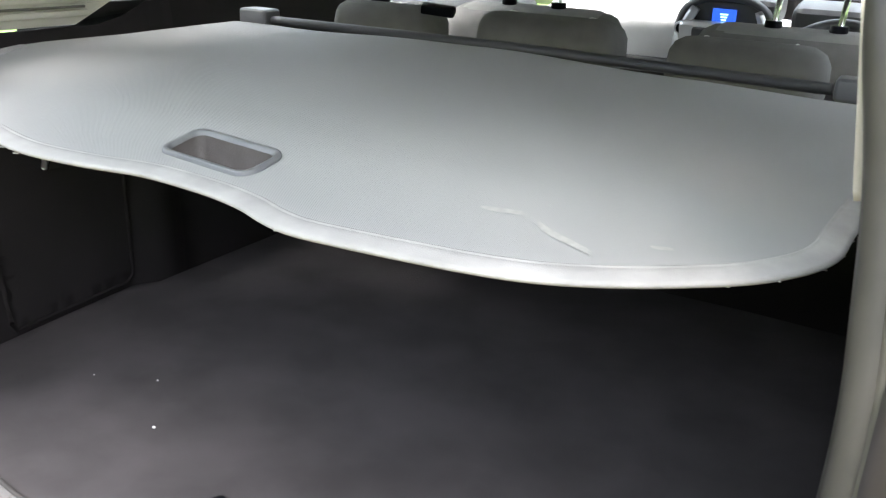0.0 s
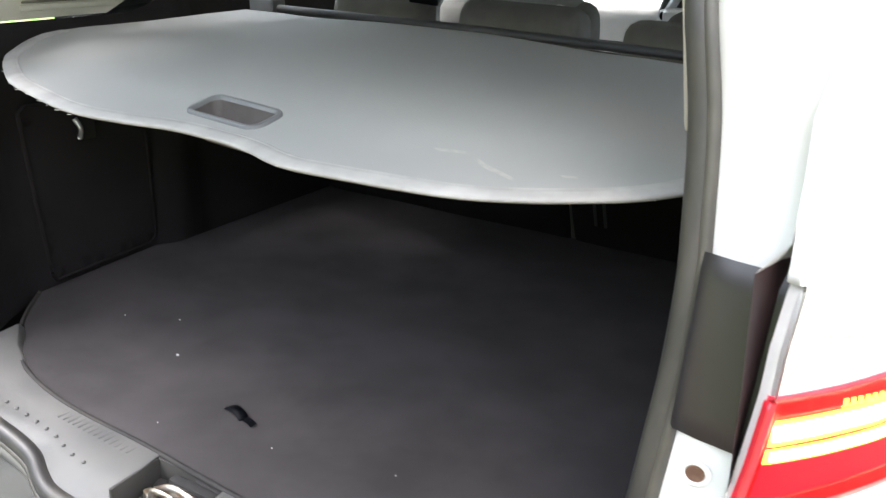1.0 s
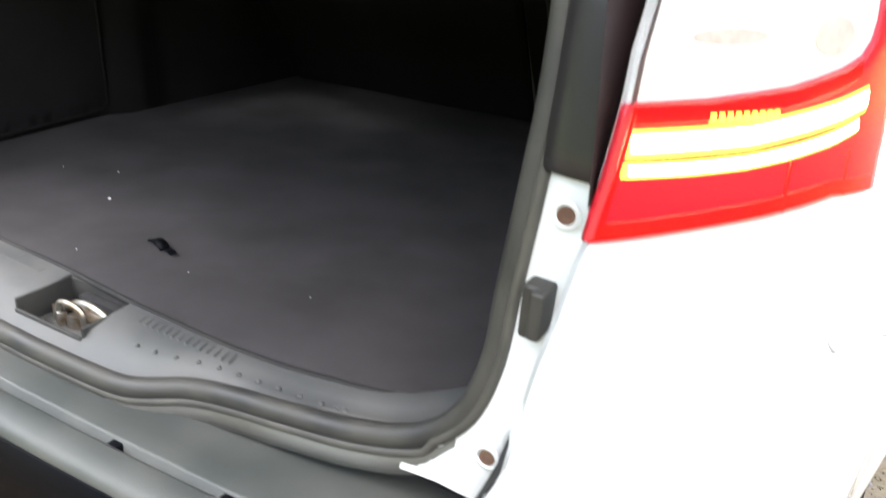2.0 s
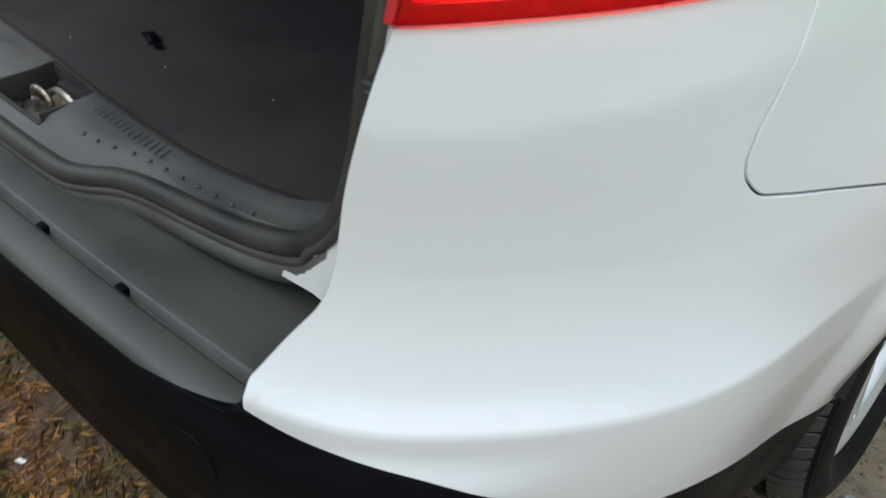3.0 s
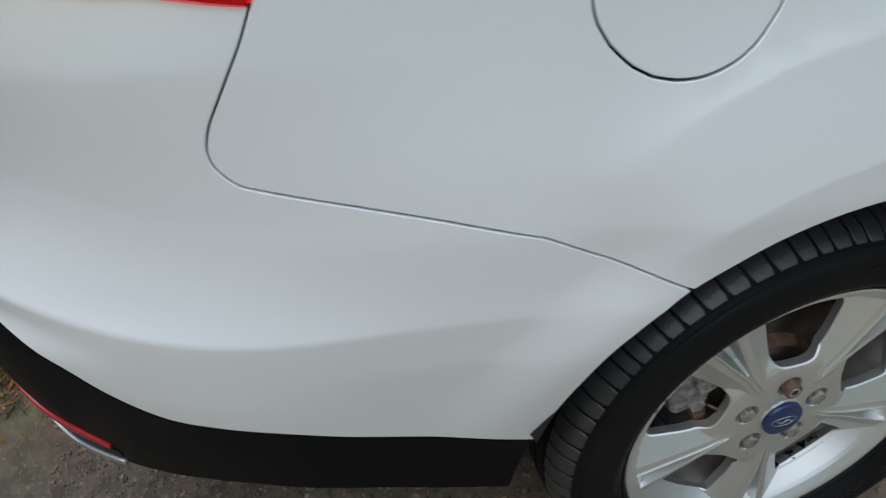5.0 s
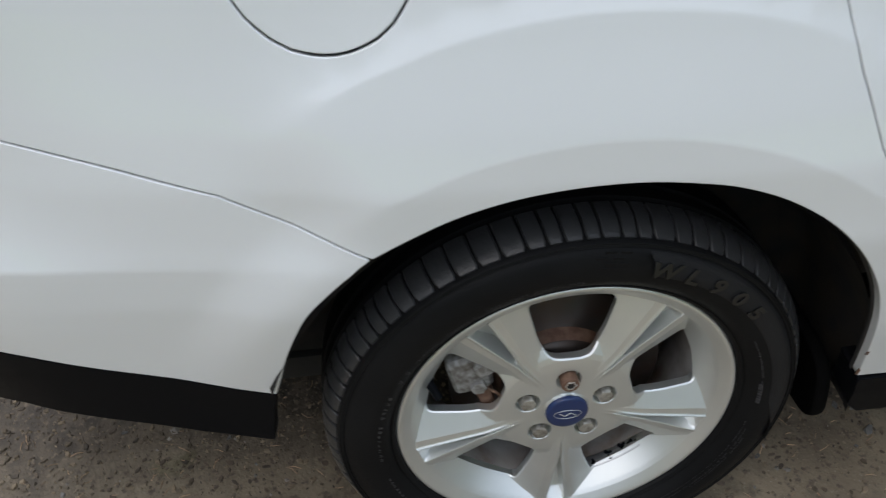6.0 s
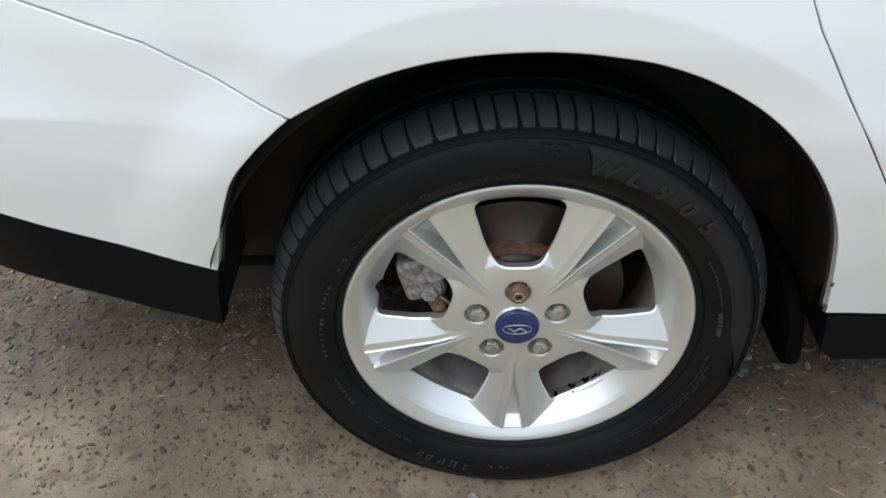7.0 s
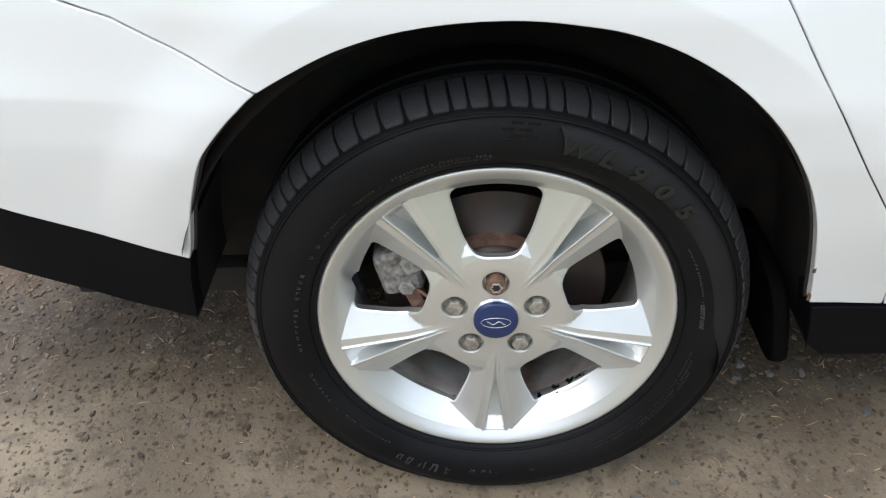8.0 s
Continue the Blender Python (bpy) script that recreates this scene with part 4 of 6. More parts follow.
# side walls of the load space
for sx in (-1, 1):
    rows = []
    for y in np.linspace(-.66, .42, 28):
        bend = .06 * (1 - ease(-.66, -.52, y)) if y < -.5 else 0
        post_in = .03 * ease(-.235, -.205, y) * (1 - ease(-.16, -.10, y)) + .012 * ease(-.10, -.02, y)
        rows.append([(sx * (.637 - bend - post_in + k), y, z) for k, z in ((.0, .63), (.0, .70), (.004, .80), (.008, .9), (.006, 1.0), (-.006, 1.06), (-.016, 1.085), (-.012, 1.105), (-.004, 1.128 + .037 * ease(-.24, -.19, y)))])
    v, f = sheet(rows)
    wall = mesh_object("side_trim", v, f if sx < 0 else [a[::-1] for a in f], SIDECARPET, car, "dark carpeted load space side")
    # lift-out cover with rounded corners
    out = [(-.482, .675), (-.475, .662), (-.255, .668), (-.243, .680), (-.246, .94), (-.256, .955), (-.49, .985), (-.502, .975)]
    vv, tri, loops = cut_sheet(out, step=.03, edge=.01)
    ins = np.array(loops[0])
    verts = [(sx * (.628), y, z) for y, z in vv] + [(sx * .6285, y, z) for y, z in ins] + [(sx * .632, y, z) for y, z in inset(loops[0], -.003)] + [(sx * .642, y, z) for y, z in inset(loops[0], -.003)]
    faces = [tuple(t) for t in tri]
    k, m = len(vv), len(ins)
    for r in range(2):
        faces += [(k + r * m + i, k + r * m + (i + 1) % m, k + (r + 1) * m + (i + 1) % m, k + (r + 1) * m + i) for i in range(m)]
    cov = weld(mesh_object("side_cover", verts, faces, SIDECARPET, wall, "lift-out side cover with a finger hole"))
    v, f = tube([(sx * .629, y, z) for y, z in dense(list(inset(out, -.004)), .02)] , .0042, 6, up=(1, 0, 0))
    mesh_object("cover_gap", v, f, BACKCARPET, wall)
    v, f = tube(spline([(sx * .624, -.402, .952), (sx * .615, -.398, .935), (sx * .624, -.395, .915)], 10), .005, 8, up=(1, 0, 0))
    mesh_object("finger_pull", v, f, SILVER, cov)
    part("finger_hole", box((.006, .035, .045), (sx * .6255, -.378, .932), .002), DARK, cov)
    # corner trim towards the opening
    rows = [[(sx * x, y, z) for z in np.linspace(.64, 1.075, 10)] for x, y in ((.612, -.60), (.596, -.66), (.580, -.71), (.574, -.745))]
    v, f = sheet(rows)
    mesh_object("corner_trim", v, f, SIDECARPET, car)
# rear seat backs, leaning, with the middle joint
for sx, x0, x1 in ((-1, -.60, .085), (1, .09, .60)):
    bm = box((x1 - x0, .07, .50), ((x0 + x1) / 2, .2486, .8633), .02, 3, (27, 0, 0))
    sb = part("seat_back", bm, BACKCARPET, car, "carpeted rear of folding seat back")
    v, f = tube(spline([(x0 + .03, .335, .66), (x0 + .03, .30, .72), (x0 + .045, .10, 1.075)], 16), .003, 6)
    mesh_object("piping", v, f, TRIM, sb)
for x in (.150, .172):
    bm = box((.007, .003, .40), (x, .1965, .885), .001, 1, (27, 0, 0))
    part("seat_belt", bm, TRIM, car)


# ---- cover over the load space ----
REAR_HEM = spline([(-.607, -.42), (-.603, -.47), (-.590, -.512), (-.56, -.558), (-.48, -.612), (-.385, -.664), (-.28, -.700), (-.19, -.721), (-.10, -.722), (-.03, -.712), (.045, -.715), (.095, -.726), (.135, -.743),
                   (.17, -.752), (.215, -.751), (.26, -.746), (.31, -.738), (.36, -.725), (.41, -.701), (.45, -.674), (.485, -.644), (.508, -.614), (.524, -.584), (.533, -.550), (.536, -.505), (.540, -.46), (.545, -.40)], 150)
cov_out = [tuple(p) for p in REAR_HEM] + [(.55, -.26), (.552, -.10), (.55, -.03), (-.542, -.03), (-.547, -.10), (-.562, -.26)]
RIM = np.array([p for p in REAR_HEM if abs(p[0]) < .545])


def cover_z(x, y):
    """The cloth is taut towards the roller and dips to its stiff rear rim."""
    d = float(np.sqrt(((RIM - (x, y)) ** 2).sum(1)).min())
    return float(np.interp(d, [0, .06, .095, .13, .2, .45, .75], [1.081, 1.091, 1.100, 1.108, 1.115, 1.125, 1.133])) - .017 * max(0.0, x) * float(ease(-.45, -.05, y))


luggage_cover = thing("luggage_cover", "grey woven roller cover drawn out over the boot", "luggage cover", (0, -.4, 1.1))
HC, HA = (.004, -.648), radians(-6)


def turned(p, c=HC, a=HA):
    return (c[0] + p[0] * math.cos(a) - p[1] * math.sin(a), c[1] + p[0] * math.sin(a) + p[1] * math.cos(a))


def rounded(w, d, r, n=6):
    out = []
    for cx, cy, a0 in ((w - r, d - r, 0), (-w + r, d - r, 90), (-w + r, -d + r, 180), (w - r, -d + r, 270)):
        out += [(cx + r * math.cos(radians(a0 + 90 * k / n)), cy + r * math.sin(radians(a0 + 90 * k / n))) for k in range(n + 1)]
    return out


def sag(x, y):
    """The cloth hangs a little between roller and hem, and has faint waves."""
    return 0.0012 * np.sin(9 * x + 2) * np.sin(6 * y + 1) + 0.0008 * np.sin(23 * x - 4 * y)


grip_hole = [turned(p) for p in rounded(.054, .021, .011)]
v, tri, loops = cut_sheet(cov_out, [grip_hole], step=.022, edge=.012)
z = np.array([cover_z(x, y) for x, y in v]) + sag(v[:, 0], v[:, 1])
top = [tuple(p) for p in np.column_stack([v, z])]
low = [tuple(p) for p in np.column_stack([v, z - .0025])]
p = v[tri[0]]
tri = tri if np.cross(p[1] - p[0], p[2] - p[0]) > 0 else tri[:, ::-1]
n = len(v)
faces = [tuple(t) for t in tri] + [tuple(t[::-1] + n) for t in tri]


def at_home(ob):
    """Keeps a part's place in the world under a parent that is moved."""
    ob.matrix_parent_inverse = Matrix.Translation(-Vector(ob.parent.location))
    return ob


at_home(mesh_object("cloth", top + low, faces, COVER, luggage_cover))
# welted hem along the rear rim
hem = [(x, y) for x, y in REAR_HEM]
d = np.gradient(np.array(hem), axis=0)
nrm = np.stack([-d[:, 1], d[:, 0]], -1) / np.linalg.norm(d, axis=1, keepdims=True)
rows = []
for (x, y), (nx, ny) in zip(hem, nrm):
    rows.append([(x + nx * a, y + ny * a, cover_z(x + nx * a, y + ny * a) + float(sag(x + nx * a, y + ny * a)) + b)
                 for a, b in ((.0215, -.0005), (.0205, .0016), (.0185, .0020), (.0172, .0013), (.0160, .0020), (.009, .0021), (.0015, .0015), (-.0018, .0000), (-.0022, -.0022), (.0005, -.0042), (.020, -.0045))])
v, f = sheet(rows)
at_home(mesh_object("hem", v, f, HEMCLOTH, luggage_cover, "stiff welted rear hem, scuffed along the rim"))
bm = bmesh.new()
rnd = random.Random(5)
for i in range(4, 146):
    if rnd.random() < (0.45 if i < 56 else 0.06):
        x, y = hem[i]
        box((.003 + .006 * rnd.random(), .002, .0012), (x, y - .0005, cover_z(x, y) + float(sag(x, y)) - .002 - .003 * rnd.random()), .0005, 1, (0, 0, rnd.uniform(-40, 40)), bm)
tagged(at_home(part("worn_threads", bm, HEMCLOTH, luggage_cover, "frayed pale threads")), "", "", "", "stuff")
for x, y, l, w, turn in ((.300, -.655, .022, .0035, 12), (.355, -.668, .030, .0045, -18), (.420, -.640, .010, .003, 20), (.338, -.662, .012, .003, -30)):
    scuff = [(x + l * r_ * math.cos(q) * math.cos(radians(turn)) - w * r_ * math.sin(q) * math.sin(radians(turn)), y + l * r_ * math.cos(q) * math.sin(radians(turn)) + w * r_ * math.sin(q) * math.cos(radians(turn)))
             for q, r_ in ((2 * math.pi * k / 14, .7 + .3 * abs(math.sin(2.3 * k))) for k in range(14))]
    v = [(px, py, cover_z(px, py) + float(sag(px, py)) + .0009) for px, py in scuff]
    at_home(mesh_object("scuff", v, [tuple(range(14))], SCUFF, luggage_cover, "pale scuff in the cloth"))
# grip: frame and bowl
rows = []
for w, dd, r, dz in ((.062, .0275, .016, -.001), (.0615, .027, .0155, .0025), (.0595, .0255, .014, .0042), (.0555, .0225, .012, .0036), (.0535, .0208, .011, .0), (.050, .0185, .010, -.022), (.042, .015, .008, -.034), (.02, .007, .004, -.036)):
    pts = [turned(p) for p in rounded(w, dd, r)]
    rows.append([(x, y, cover_z(x, y) + float(sag(x, y)) + dz) for x, y in pts + pts[:1]])
v, f = sheet(rows[:5])
grip = at_home(weld(mesh_object("grip_frame", v, f, HANDLE, luggage_cover, "grey plastic recessed grip")))
v, f = sheet(rows[4:])
at_home(weld(mesh_object("grip_bowl", v, f, HANDLEIN, luggage_cover)))
# roller case across the car with its end caps
rows = []
for x in (-.478, 0, .467):
    rows.append([(x, .002 + .012 * math.cos(a), 1.132 - .017 * max(x, 0) + .0080 * math.sin(a)) for a in np.linspace(0, 2 * math.pi, 17)])
v, f = sheet(rows)
at_home(mesh_object("roller_case", v, f, TRIM, luggage_cover, "dark charcoal roller case"))
for a, b in ((-.545, -.481), (.470, .545)):
    at_home(part("end_cap", box((b - a, .046, .032), ((a + b) / 2, .004, 1.135 - .017 * max(0, (a + b) / 2)), .009, 3), HANDLE, luggage_cover))

# ---- cabin ----
def padded(name, size, at, mat, parent, turn=(0, 0, 0), puff=0.03, label=""):
    return part(name, box(size, at, puff, 4, turn), mat, parent, label)


for x0, x1, zt in ((-.437, -.215, 1.168), (-.130, .130, 1.172), (.209, .450, 1.161)):
    w, cx = x1 - x0, (x0 + x1) / 2
    hr = padded("rear_headrest", (w, .110, .22), (cx, .152, zt - .110), SEAT, car, (-8, 0, 0), .045, "low dark cloth rear headrest with pale stitching")
    lean = Matrix.Translation((cx, .152, zt - .110)) @ pose(0, 0, 0, -8, 0, 0)
    for q in (-.28, .28):
        path = [p for p in rounded(.0556, .1106, .0456, 8) if p[1] > -.06][:-3]
        v, f = tube([lean @ Vector((w * q, p[0], p[1])) for p in path], .0013, 6, up=(1, 0, 0))
        mesh_object("stitching", v, f, THREAD, hr)
padded("rear_bench", (1.24, .16, .5), (0, .336, .825), SEAT, car, (24, 0, 0), .05)
for cx in (-.307, .337):
    fs = padded("front_seat", (.46, .14, .62), (cx, .84, .82), SEAT, car, (10, 0, 0), .06, "dark cloth front seat with chrome headrest posts")
    # paler cloth carries the windscreen light that falls on the seat tops
    padded("seat_bolster", (.40, .11, .12), (cx, .80, 1.072), SEATLIT, fs, (8, 0, 0), .045)
    padded("seat_cushion", (.48, .52, .2), (cx, 1.12, .56), SEAT, fs, (4, 0, 0), .06)
    padded("front_headrest", (.27, .09, .19), (cx, .77, 1.37), SEAT, fs, (6, 0, 0), .04)
    for dx in (-.067, .067):
        v, f = tube([(cx + dx, .80, 1.10), (cx + dx + .004, .795, 1.18), (cx + dx + .012, .785, 1.31)], .0065, 12, up=(1, 0, 0))
        mesh_object("post", v, f, CHROME, fs)
        part("post_collar", cylinder(.019, .016, (cx + dx, .797, 1.138), seg=20, bevel=.003), BLACK, fs)
# seat belt buckle on the bench
part("belt_buckle", box((.06, .03, .016), (-.19, .10, 1.168), .005, 2, (10, 5, 20)), BLACK, car)

dash = part("dashboard", box((1.36, .34, .30), (0, 1.95, .78), .07, 4, (8, 0, 0)), DASH, car, "charcoal dashboard with silver console")
part("screen_hood", box((.30, .20, .10), (.0, 1.84, 1.10), .035, 3, (10, 0, 0)), DASH, dash)
part("display", box((.078, .006, .050), (-.018, 1.735, 1.075), .002, 1, (10, 0, 0)), SCREEN, dash, "lit blue display")
for k in range(3):
    part("display_text", box((.026 - .005 * k, .002, .005), (-.018, 1.7305, 1.082 - .009 * k), .0005, 1, (10, 0, 0)), SCREENTEXT, dash)
v, f = tube(spline([(-.165, 1.735, 1.035), (-.145, 1.74, 1.095), (-.07, 1.745, 1.132), (.04, 1.745, 1.132), (.115, 1.74, 1.095), (.135, 1.735, 1.035)], 26), .014, 10, flat=1.6, up=(0, 1, 0))
mesh_object("screen_brow", v, f, DASH, dash, "curved dark brow over the display")
for sx in (-.150, .118):
    part("air_outlet", cylinder(.024, .03, (sx, 1.725, 1.03), (100, 0, 0), seg=24, bevel=.004), SILVER, dash)
    part("outlet_core", cylinder(.017, .032, (sx, 1.7235, 1.03), (100, 0, 0), seg=24, bevel=.002), BLACK, dash)
# the windscreen's glare on the dash top is put into this pad's pale colour
part("dash_pad", box((.52, .26, .26), (-.44, 1.93, .965), .06, 4, (20, 0, 0)), PALE, dash, "passenger side dash top, coloured pale for windscreen glare")
part("console", box((.30, .05, .26), (-.01, 1.75, .93), .03, 3, (14, 0, 0)), SILVER, dash)
part("console_face", box((.20, .02, .20), (-.01, 1.722, .94), .012, 3, (14, 0, 0)), DASH, dash)
part("dial", cylinder(.022, .02, (-.01, 1.71, 1.0), (100, 0, 0), seg=24, bevel=.003), SILVER, dash)
for sx in (-.11, .09):
    v, f = tube(spline([(sx * 1.05, 1.735, 1.10), (sx * 1.45, 1.73, 1.0), (sx * 1.3, 1.72, .89)], 14), .018, 8)
    mesh_object("console_rail", v, f, SILVER, dash)
    part("air_vent", box((.022, .02, .07), (sx * 1.05, 1.722, 1.0), .008, 2, (10, 0, 0)), BLACK, dash)
part("instrument_hood", box((.34, .16, .09), (.36, 1.80, 1.09), .035, 3, (10, 0, 0)), DASH, dash)
part("instrument_display", box((.05, .004, .016), (.335, 1.722, 1.08), .001, 1, (10, 0, 0)), SCREENTEXT, dash)
ring_path = [(.36 + .185 * math.cos(a), 1.58 + .06 * math.sin(a), .915 + .175 * math.sin(a)) for a in np.linspace(0, 2 * math.pi, 49)]
v, f = tube(ring_path, .015, 10, up=(0, 1, 0))
wheel_s = mesh_object("steering_wheel", v, f, DASH, car, "black steering wheel with silver spokes")
part("steering_hub", box((.17, .05, .14), (.36, 1.60, .905), .03, 3, (18, 0, 0)), DASH, wheel_s)
for sx in (-1, 1):
    part("steering_spoke", box((.12, .02, .03), (.36 + sx * .125, 1.59, .925), .008, 2, (18, 8 * sx, 0)), SILVER, wheel_s)

# roof, pillars, glass
rows = []
for y in np.linspace(-.52, 1.72, 24):
    crown = 1.485 - .05 * max(0, (y - .7) / 1.0) ** 2 - .05 * max(0, (-.1 - y) / .42) ** 2
    rows.append([(x, y, crown - .05 * (abs(x) / .62) ** 3) for x in np.linspace(-.62, .62, 21)])
v, f = sheet(rows)
roof = mesh_object("roof", v, f, PAINT, car)
v2 = [(a[0] * .985, a[1], a[2] - .03) for a in v]
mesh_object("headliner", v2, [q[::-1] for q in f], HEADLINE, car, "pale beige headliner")
for sx in (-1, 1):
    for path, r, mt in (([(.60, 1.72, 1.40), (.74, 2.10, 1.18), (.80, 2.32, 1.02)], .035, PAINT), ([(.60, .80, 1.44), (.74, .80, 1.25), (.81, .80, 1.06)], .045, BLACK), ([(.60, -.02, 1.44), (.74, .02, 1.25), (.80, .06, 1.09)], .045, PAINT),
                        ([(.60, 1.72, 1.41), (.615, .8, 1.45), (.60, 0, 1.455), (.56, -.50, 1.42)], .03, PAINT)):
        v, f = tube([(sx * a, b, c) for a, b, c in spline(path, 14)], r, 10)
        mesh_object("roof_pillar", v, f, mt, car)
    for y0, y1 in ((-.46, -.06), (.04, .77), (.84, 1.80)):
        q = [(sx * .795, y0, 1.095), (sx * .795, y1 + (.35 if y0 > .5 else 0), 1.07), (sx * .62, y1, 1.42), (sx * .62, y0 + (.04 if y0 < 0 else 0), 1.44)]
        v = q + [(a - sx * .004, b, c) for a, b, c in q]
        w = mesh_object("side_window", v, [(0, 1, 2, 3), (7, 6, 5, 4), (0, 4, 5, 1), (1, 5, 6, 2), (2, 6, 7, 3), (3, 7, 4, 0)], GLASS, car, smooth=False)
        w.visible_shadow = False
    # inner belt trim and door cards
    v, f = sheet([[(sx * x, y, z) for x, z in ((.74, .45), (.74, .95), (.72, 1.06), (.755, 1.10), (.79, 1.09))] for y in np.linspace(.46, 1.8, 8)])
    mesh_object("door_card", v, f, TRIM, car)
    v, f = sheet([[(sx * x, y, z) for x, z in ((.640, 1.163), (.66, 1.175), (.72, 1.18), (.79, 1.10))] for y in np.linspace(-.30, .16, 8)])
    mesh_object("window_shelf", v, f, TRIM, car)
    # beige trim of the rear post with its slatted vent
    v, f = sheet([[(sx * x, y, max(z, 1.13 + .034 * (1 - float(ease(-.69, -.55, y))))) for x, y in spline([(.536 - .16 * max(0, z - 1.16), -.704), (.550 - .14 * max(0, z - 1.16), -.695), (.585 - .08 * max(0, z - 1.16), -.665), (.628, -.56), (.640, -.40), (.640, -.295 + 2.3 * (z - 1.13) - 4.0 * (z - 1.13) ** 2)], 16)] for z in np.linspace(1.130, 1.40, 14)])
    bt = mesh_object("post_trim", v, f if sx > 0 else [q[::-1] for q in f], BEIGE, car, "pale beige moulded rear post trim with slats")
    for k in range(4):
        bm = box((.006, .20 - .02 * k, .010), (sx * .637, -.37, 1.148 + .022 * k), .004, 2)
        part("slat", bm, BEIGE, bt)
        part("slat_gap", box((.004, .19 - .02 * k, .004), (sx * .6375, -.37, 1.158 + .022 * k), .001, 1), SLOT, bt)
v = [(-.60, 1.72, 1.42), (.60, 1.72, 1.42), (.80, 2.34, 1.0), (-.80, 2.34, 1.0)]
ws = mesh_object("windscreen", v + [(a, b + .004, c + .004) for a, b, c in v], [(0, 1, 2, 3), (7, 6, 5, 4), (0, 4, 5, 1), (1, 5, 6, 2), (2, 6, 7, 3), (3, 7, 4, 0)], GLASS, car, smooth=False)
ws.visible_shadow = False
rows = [[(x, 2.30 + 1.15 * u - .04 * (abs(x) / .8) ** 2, 1.0 - .16 * u - .10 * u ** 4 - .06 * (abs(x) / .8) ** 3) for x in np.linspace(-.80 + .12 * u ** 3, .80 - .12 * u ** 3, 15)] for u in np.linspace(0, 1, 14)]
v, f = sheet(rows)
mesh_object("bonnet", v, f, PAINT, car)
part("cabin_floor", box((1.26, 3.0, .04), (0, 1.4, .30), .01), DARK, car)
part("boot_underside", box((1.15, 1.1, .04), (0, -.22, .60), .01), DARK, car)
# plates added or widened under the car to keep light off the ground
part("tail_underside", box((1.2, .40, .04), (0, -.62, .32), .01), DARK, car)
part("bumper_light_board", box((1.50, .30, .03), (0, -.55, .36), .01), DARK, car)
part("floor_pan", box((1.26, 3.6, .05), (0, 1.15, .20), .01), DARK, car)
part("bulkhead", box((1.5, .05, .6), (0, 2.2, .66), .01), DARK, car)

# raised tailgate above the opening
GATE_HINGE, GATE_TILT = (-.50, 1.470), radians(28)


def gate_place(x, u, d=0.0):
    """A place on the raised tailgate: x across, u metres from the hinge, d outwards; the skin is bowed both ways."""
    c, k = math.cos(GATE_TILT), math.sin(GATE_TILT)
    d = d + .050 * math.sin(math.pi * min(u, 1.06) / 1.06) ** .8 - .075 * (abs(x) / .62) ** 2.4 + .018 * math.exp(-((u - .56) / .03) ** 2)
    return (x, GATE_HINGE[0] - c * u + k * d, GATE_HINGE[1] + k * u + c * d)


def gate_piece(name, outline, mat, parent, d0, d1, holes=(), label="", step=.04):
    """A slab in the tailgate's skin between two depths, its rims closed."""
    v, tri, loops = cut_sheet(outline, holes, step=step, edge=.02)
    n = len(v)
    verts = [gate_place(x, u, d1) for x, u in v] + [gate_place(x, u, d0) for x, u in v]
    faces = [tuple(t) for t in tri] + [tuple(t[::-1] + n) for t in tri]
    for loop in loops:
        k, m = len(verts), len(loop)
        verts += [gate_place(x, u, d1) for x, u in loop] + [gate_place(x, u, d0) for x, u in loop]
        faces += [(k + i, k + (i + 1) % m, k + m + (i + 1) % m, k + m + i) for i in range(m)]
    bm = bmesh.new()
    me = bpy.data.meshes.new("slab")
    me.from_pydata(verts, [], faces)
    bm.from_mesh(me)
    bmesh.ops.remove_doubles(bm, verts=bm.verts, dist=.0003)
    bmesh.ops.recalc_face_normals(bm, faces=bm.faces)
    bpy.data.meshes.remove(me)
    return part(name, bm, mat, parent, label)


def both_sides(half):
    return half + [(-x, u) for x, u in half[::-1] if x > 0]


gate_line = both_sides([tuple(p) for p in spline([(0, 0), (.38, .004), (.505, .02), (.545, .10), (.585, .28), (.622, .46), (.628, .62), (.600, .76), (.575, .88), (.568, .985), (.545, 1.03), (.40, 1.05), (0, 1.06)], 60)])
pane_line = both_sides([(0, .085), (.40, .09), (.455, .12), (.505, .30), (.53, .43), (.50, .47), (0, .485)])
gate = gate_piece("tailgate", gate_line, PAINT, car, -.030, 0.0, [pane_line], "raised white tailgate with a dark rear window", .03)
# tint added so that the raised pane holds light off the luggage cover
gate_piece("rear_window", inset(pane_line, -.012), DIMGLASS, gate, -.014, -.008, label="pane tinted dark to keep light off the boot")
gate_piece("window_surround", inset(pane_line, -.02), BLACK, gate, -.0045, .0015, [inset(pane_line, .012)])
gate_piece("tailgate_lining", both_sides([(0, .52), (.50, .52), (.53, .62), (.50, .80), (.47, .97), (0, .99)]), TRIM, gate, -.048, -.0305, label="charcoal inner lining of the tailgate")
gate_piece("handle_strip", both_sides([(0, .60), (.34, .605), (.35, .635), (0, .645)]), SILVER, gate, -.002, .012)
gate_piece("plate_recess", both_sides([(0, .67), (.30, .67), (.31, .80), (0, .80)]), JAMB, gate, -.001, .003)
badge = gate_piece("badge_frame", [(.400, .700), (.485, .700), (.485, .722), (.400, .722)], CHROME, gate, -.001, .004, label="small chrome and red badge")
gate_piece("badge_field", [(.448, .703), (.482, .703), (.482, .719), (.448, .719)], REDREFLECT, badge, .003, .0055)
v, f = tube([gate_place(0, .50, .018), gate_place(.12, .43, .022), gate_place(.30, .40, .014)], .007, 8)
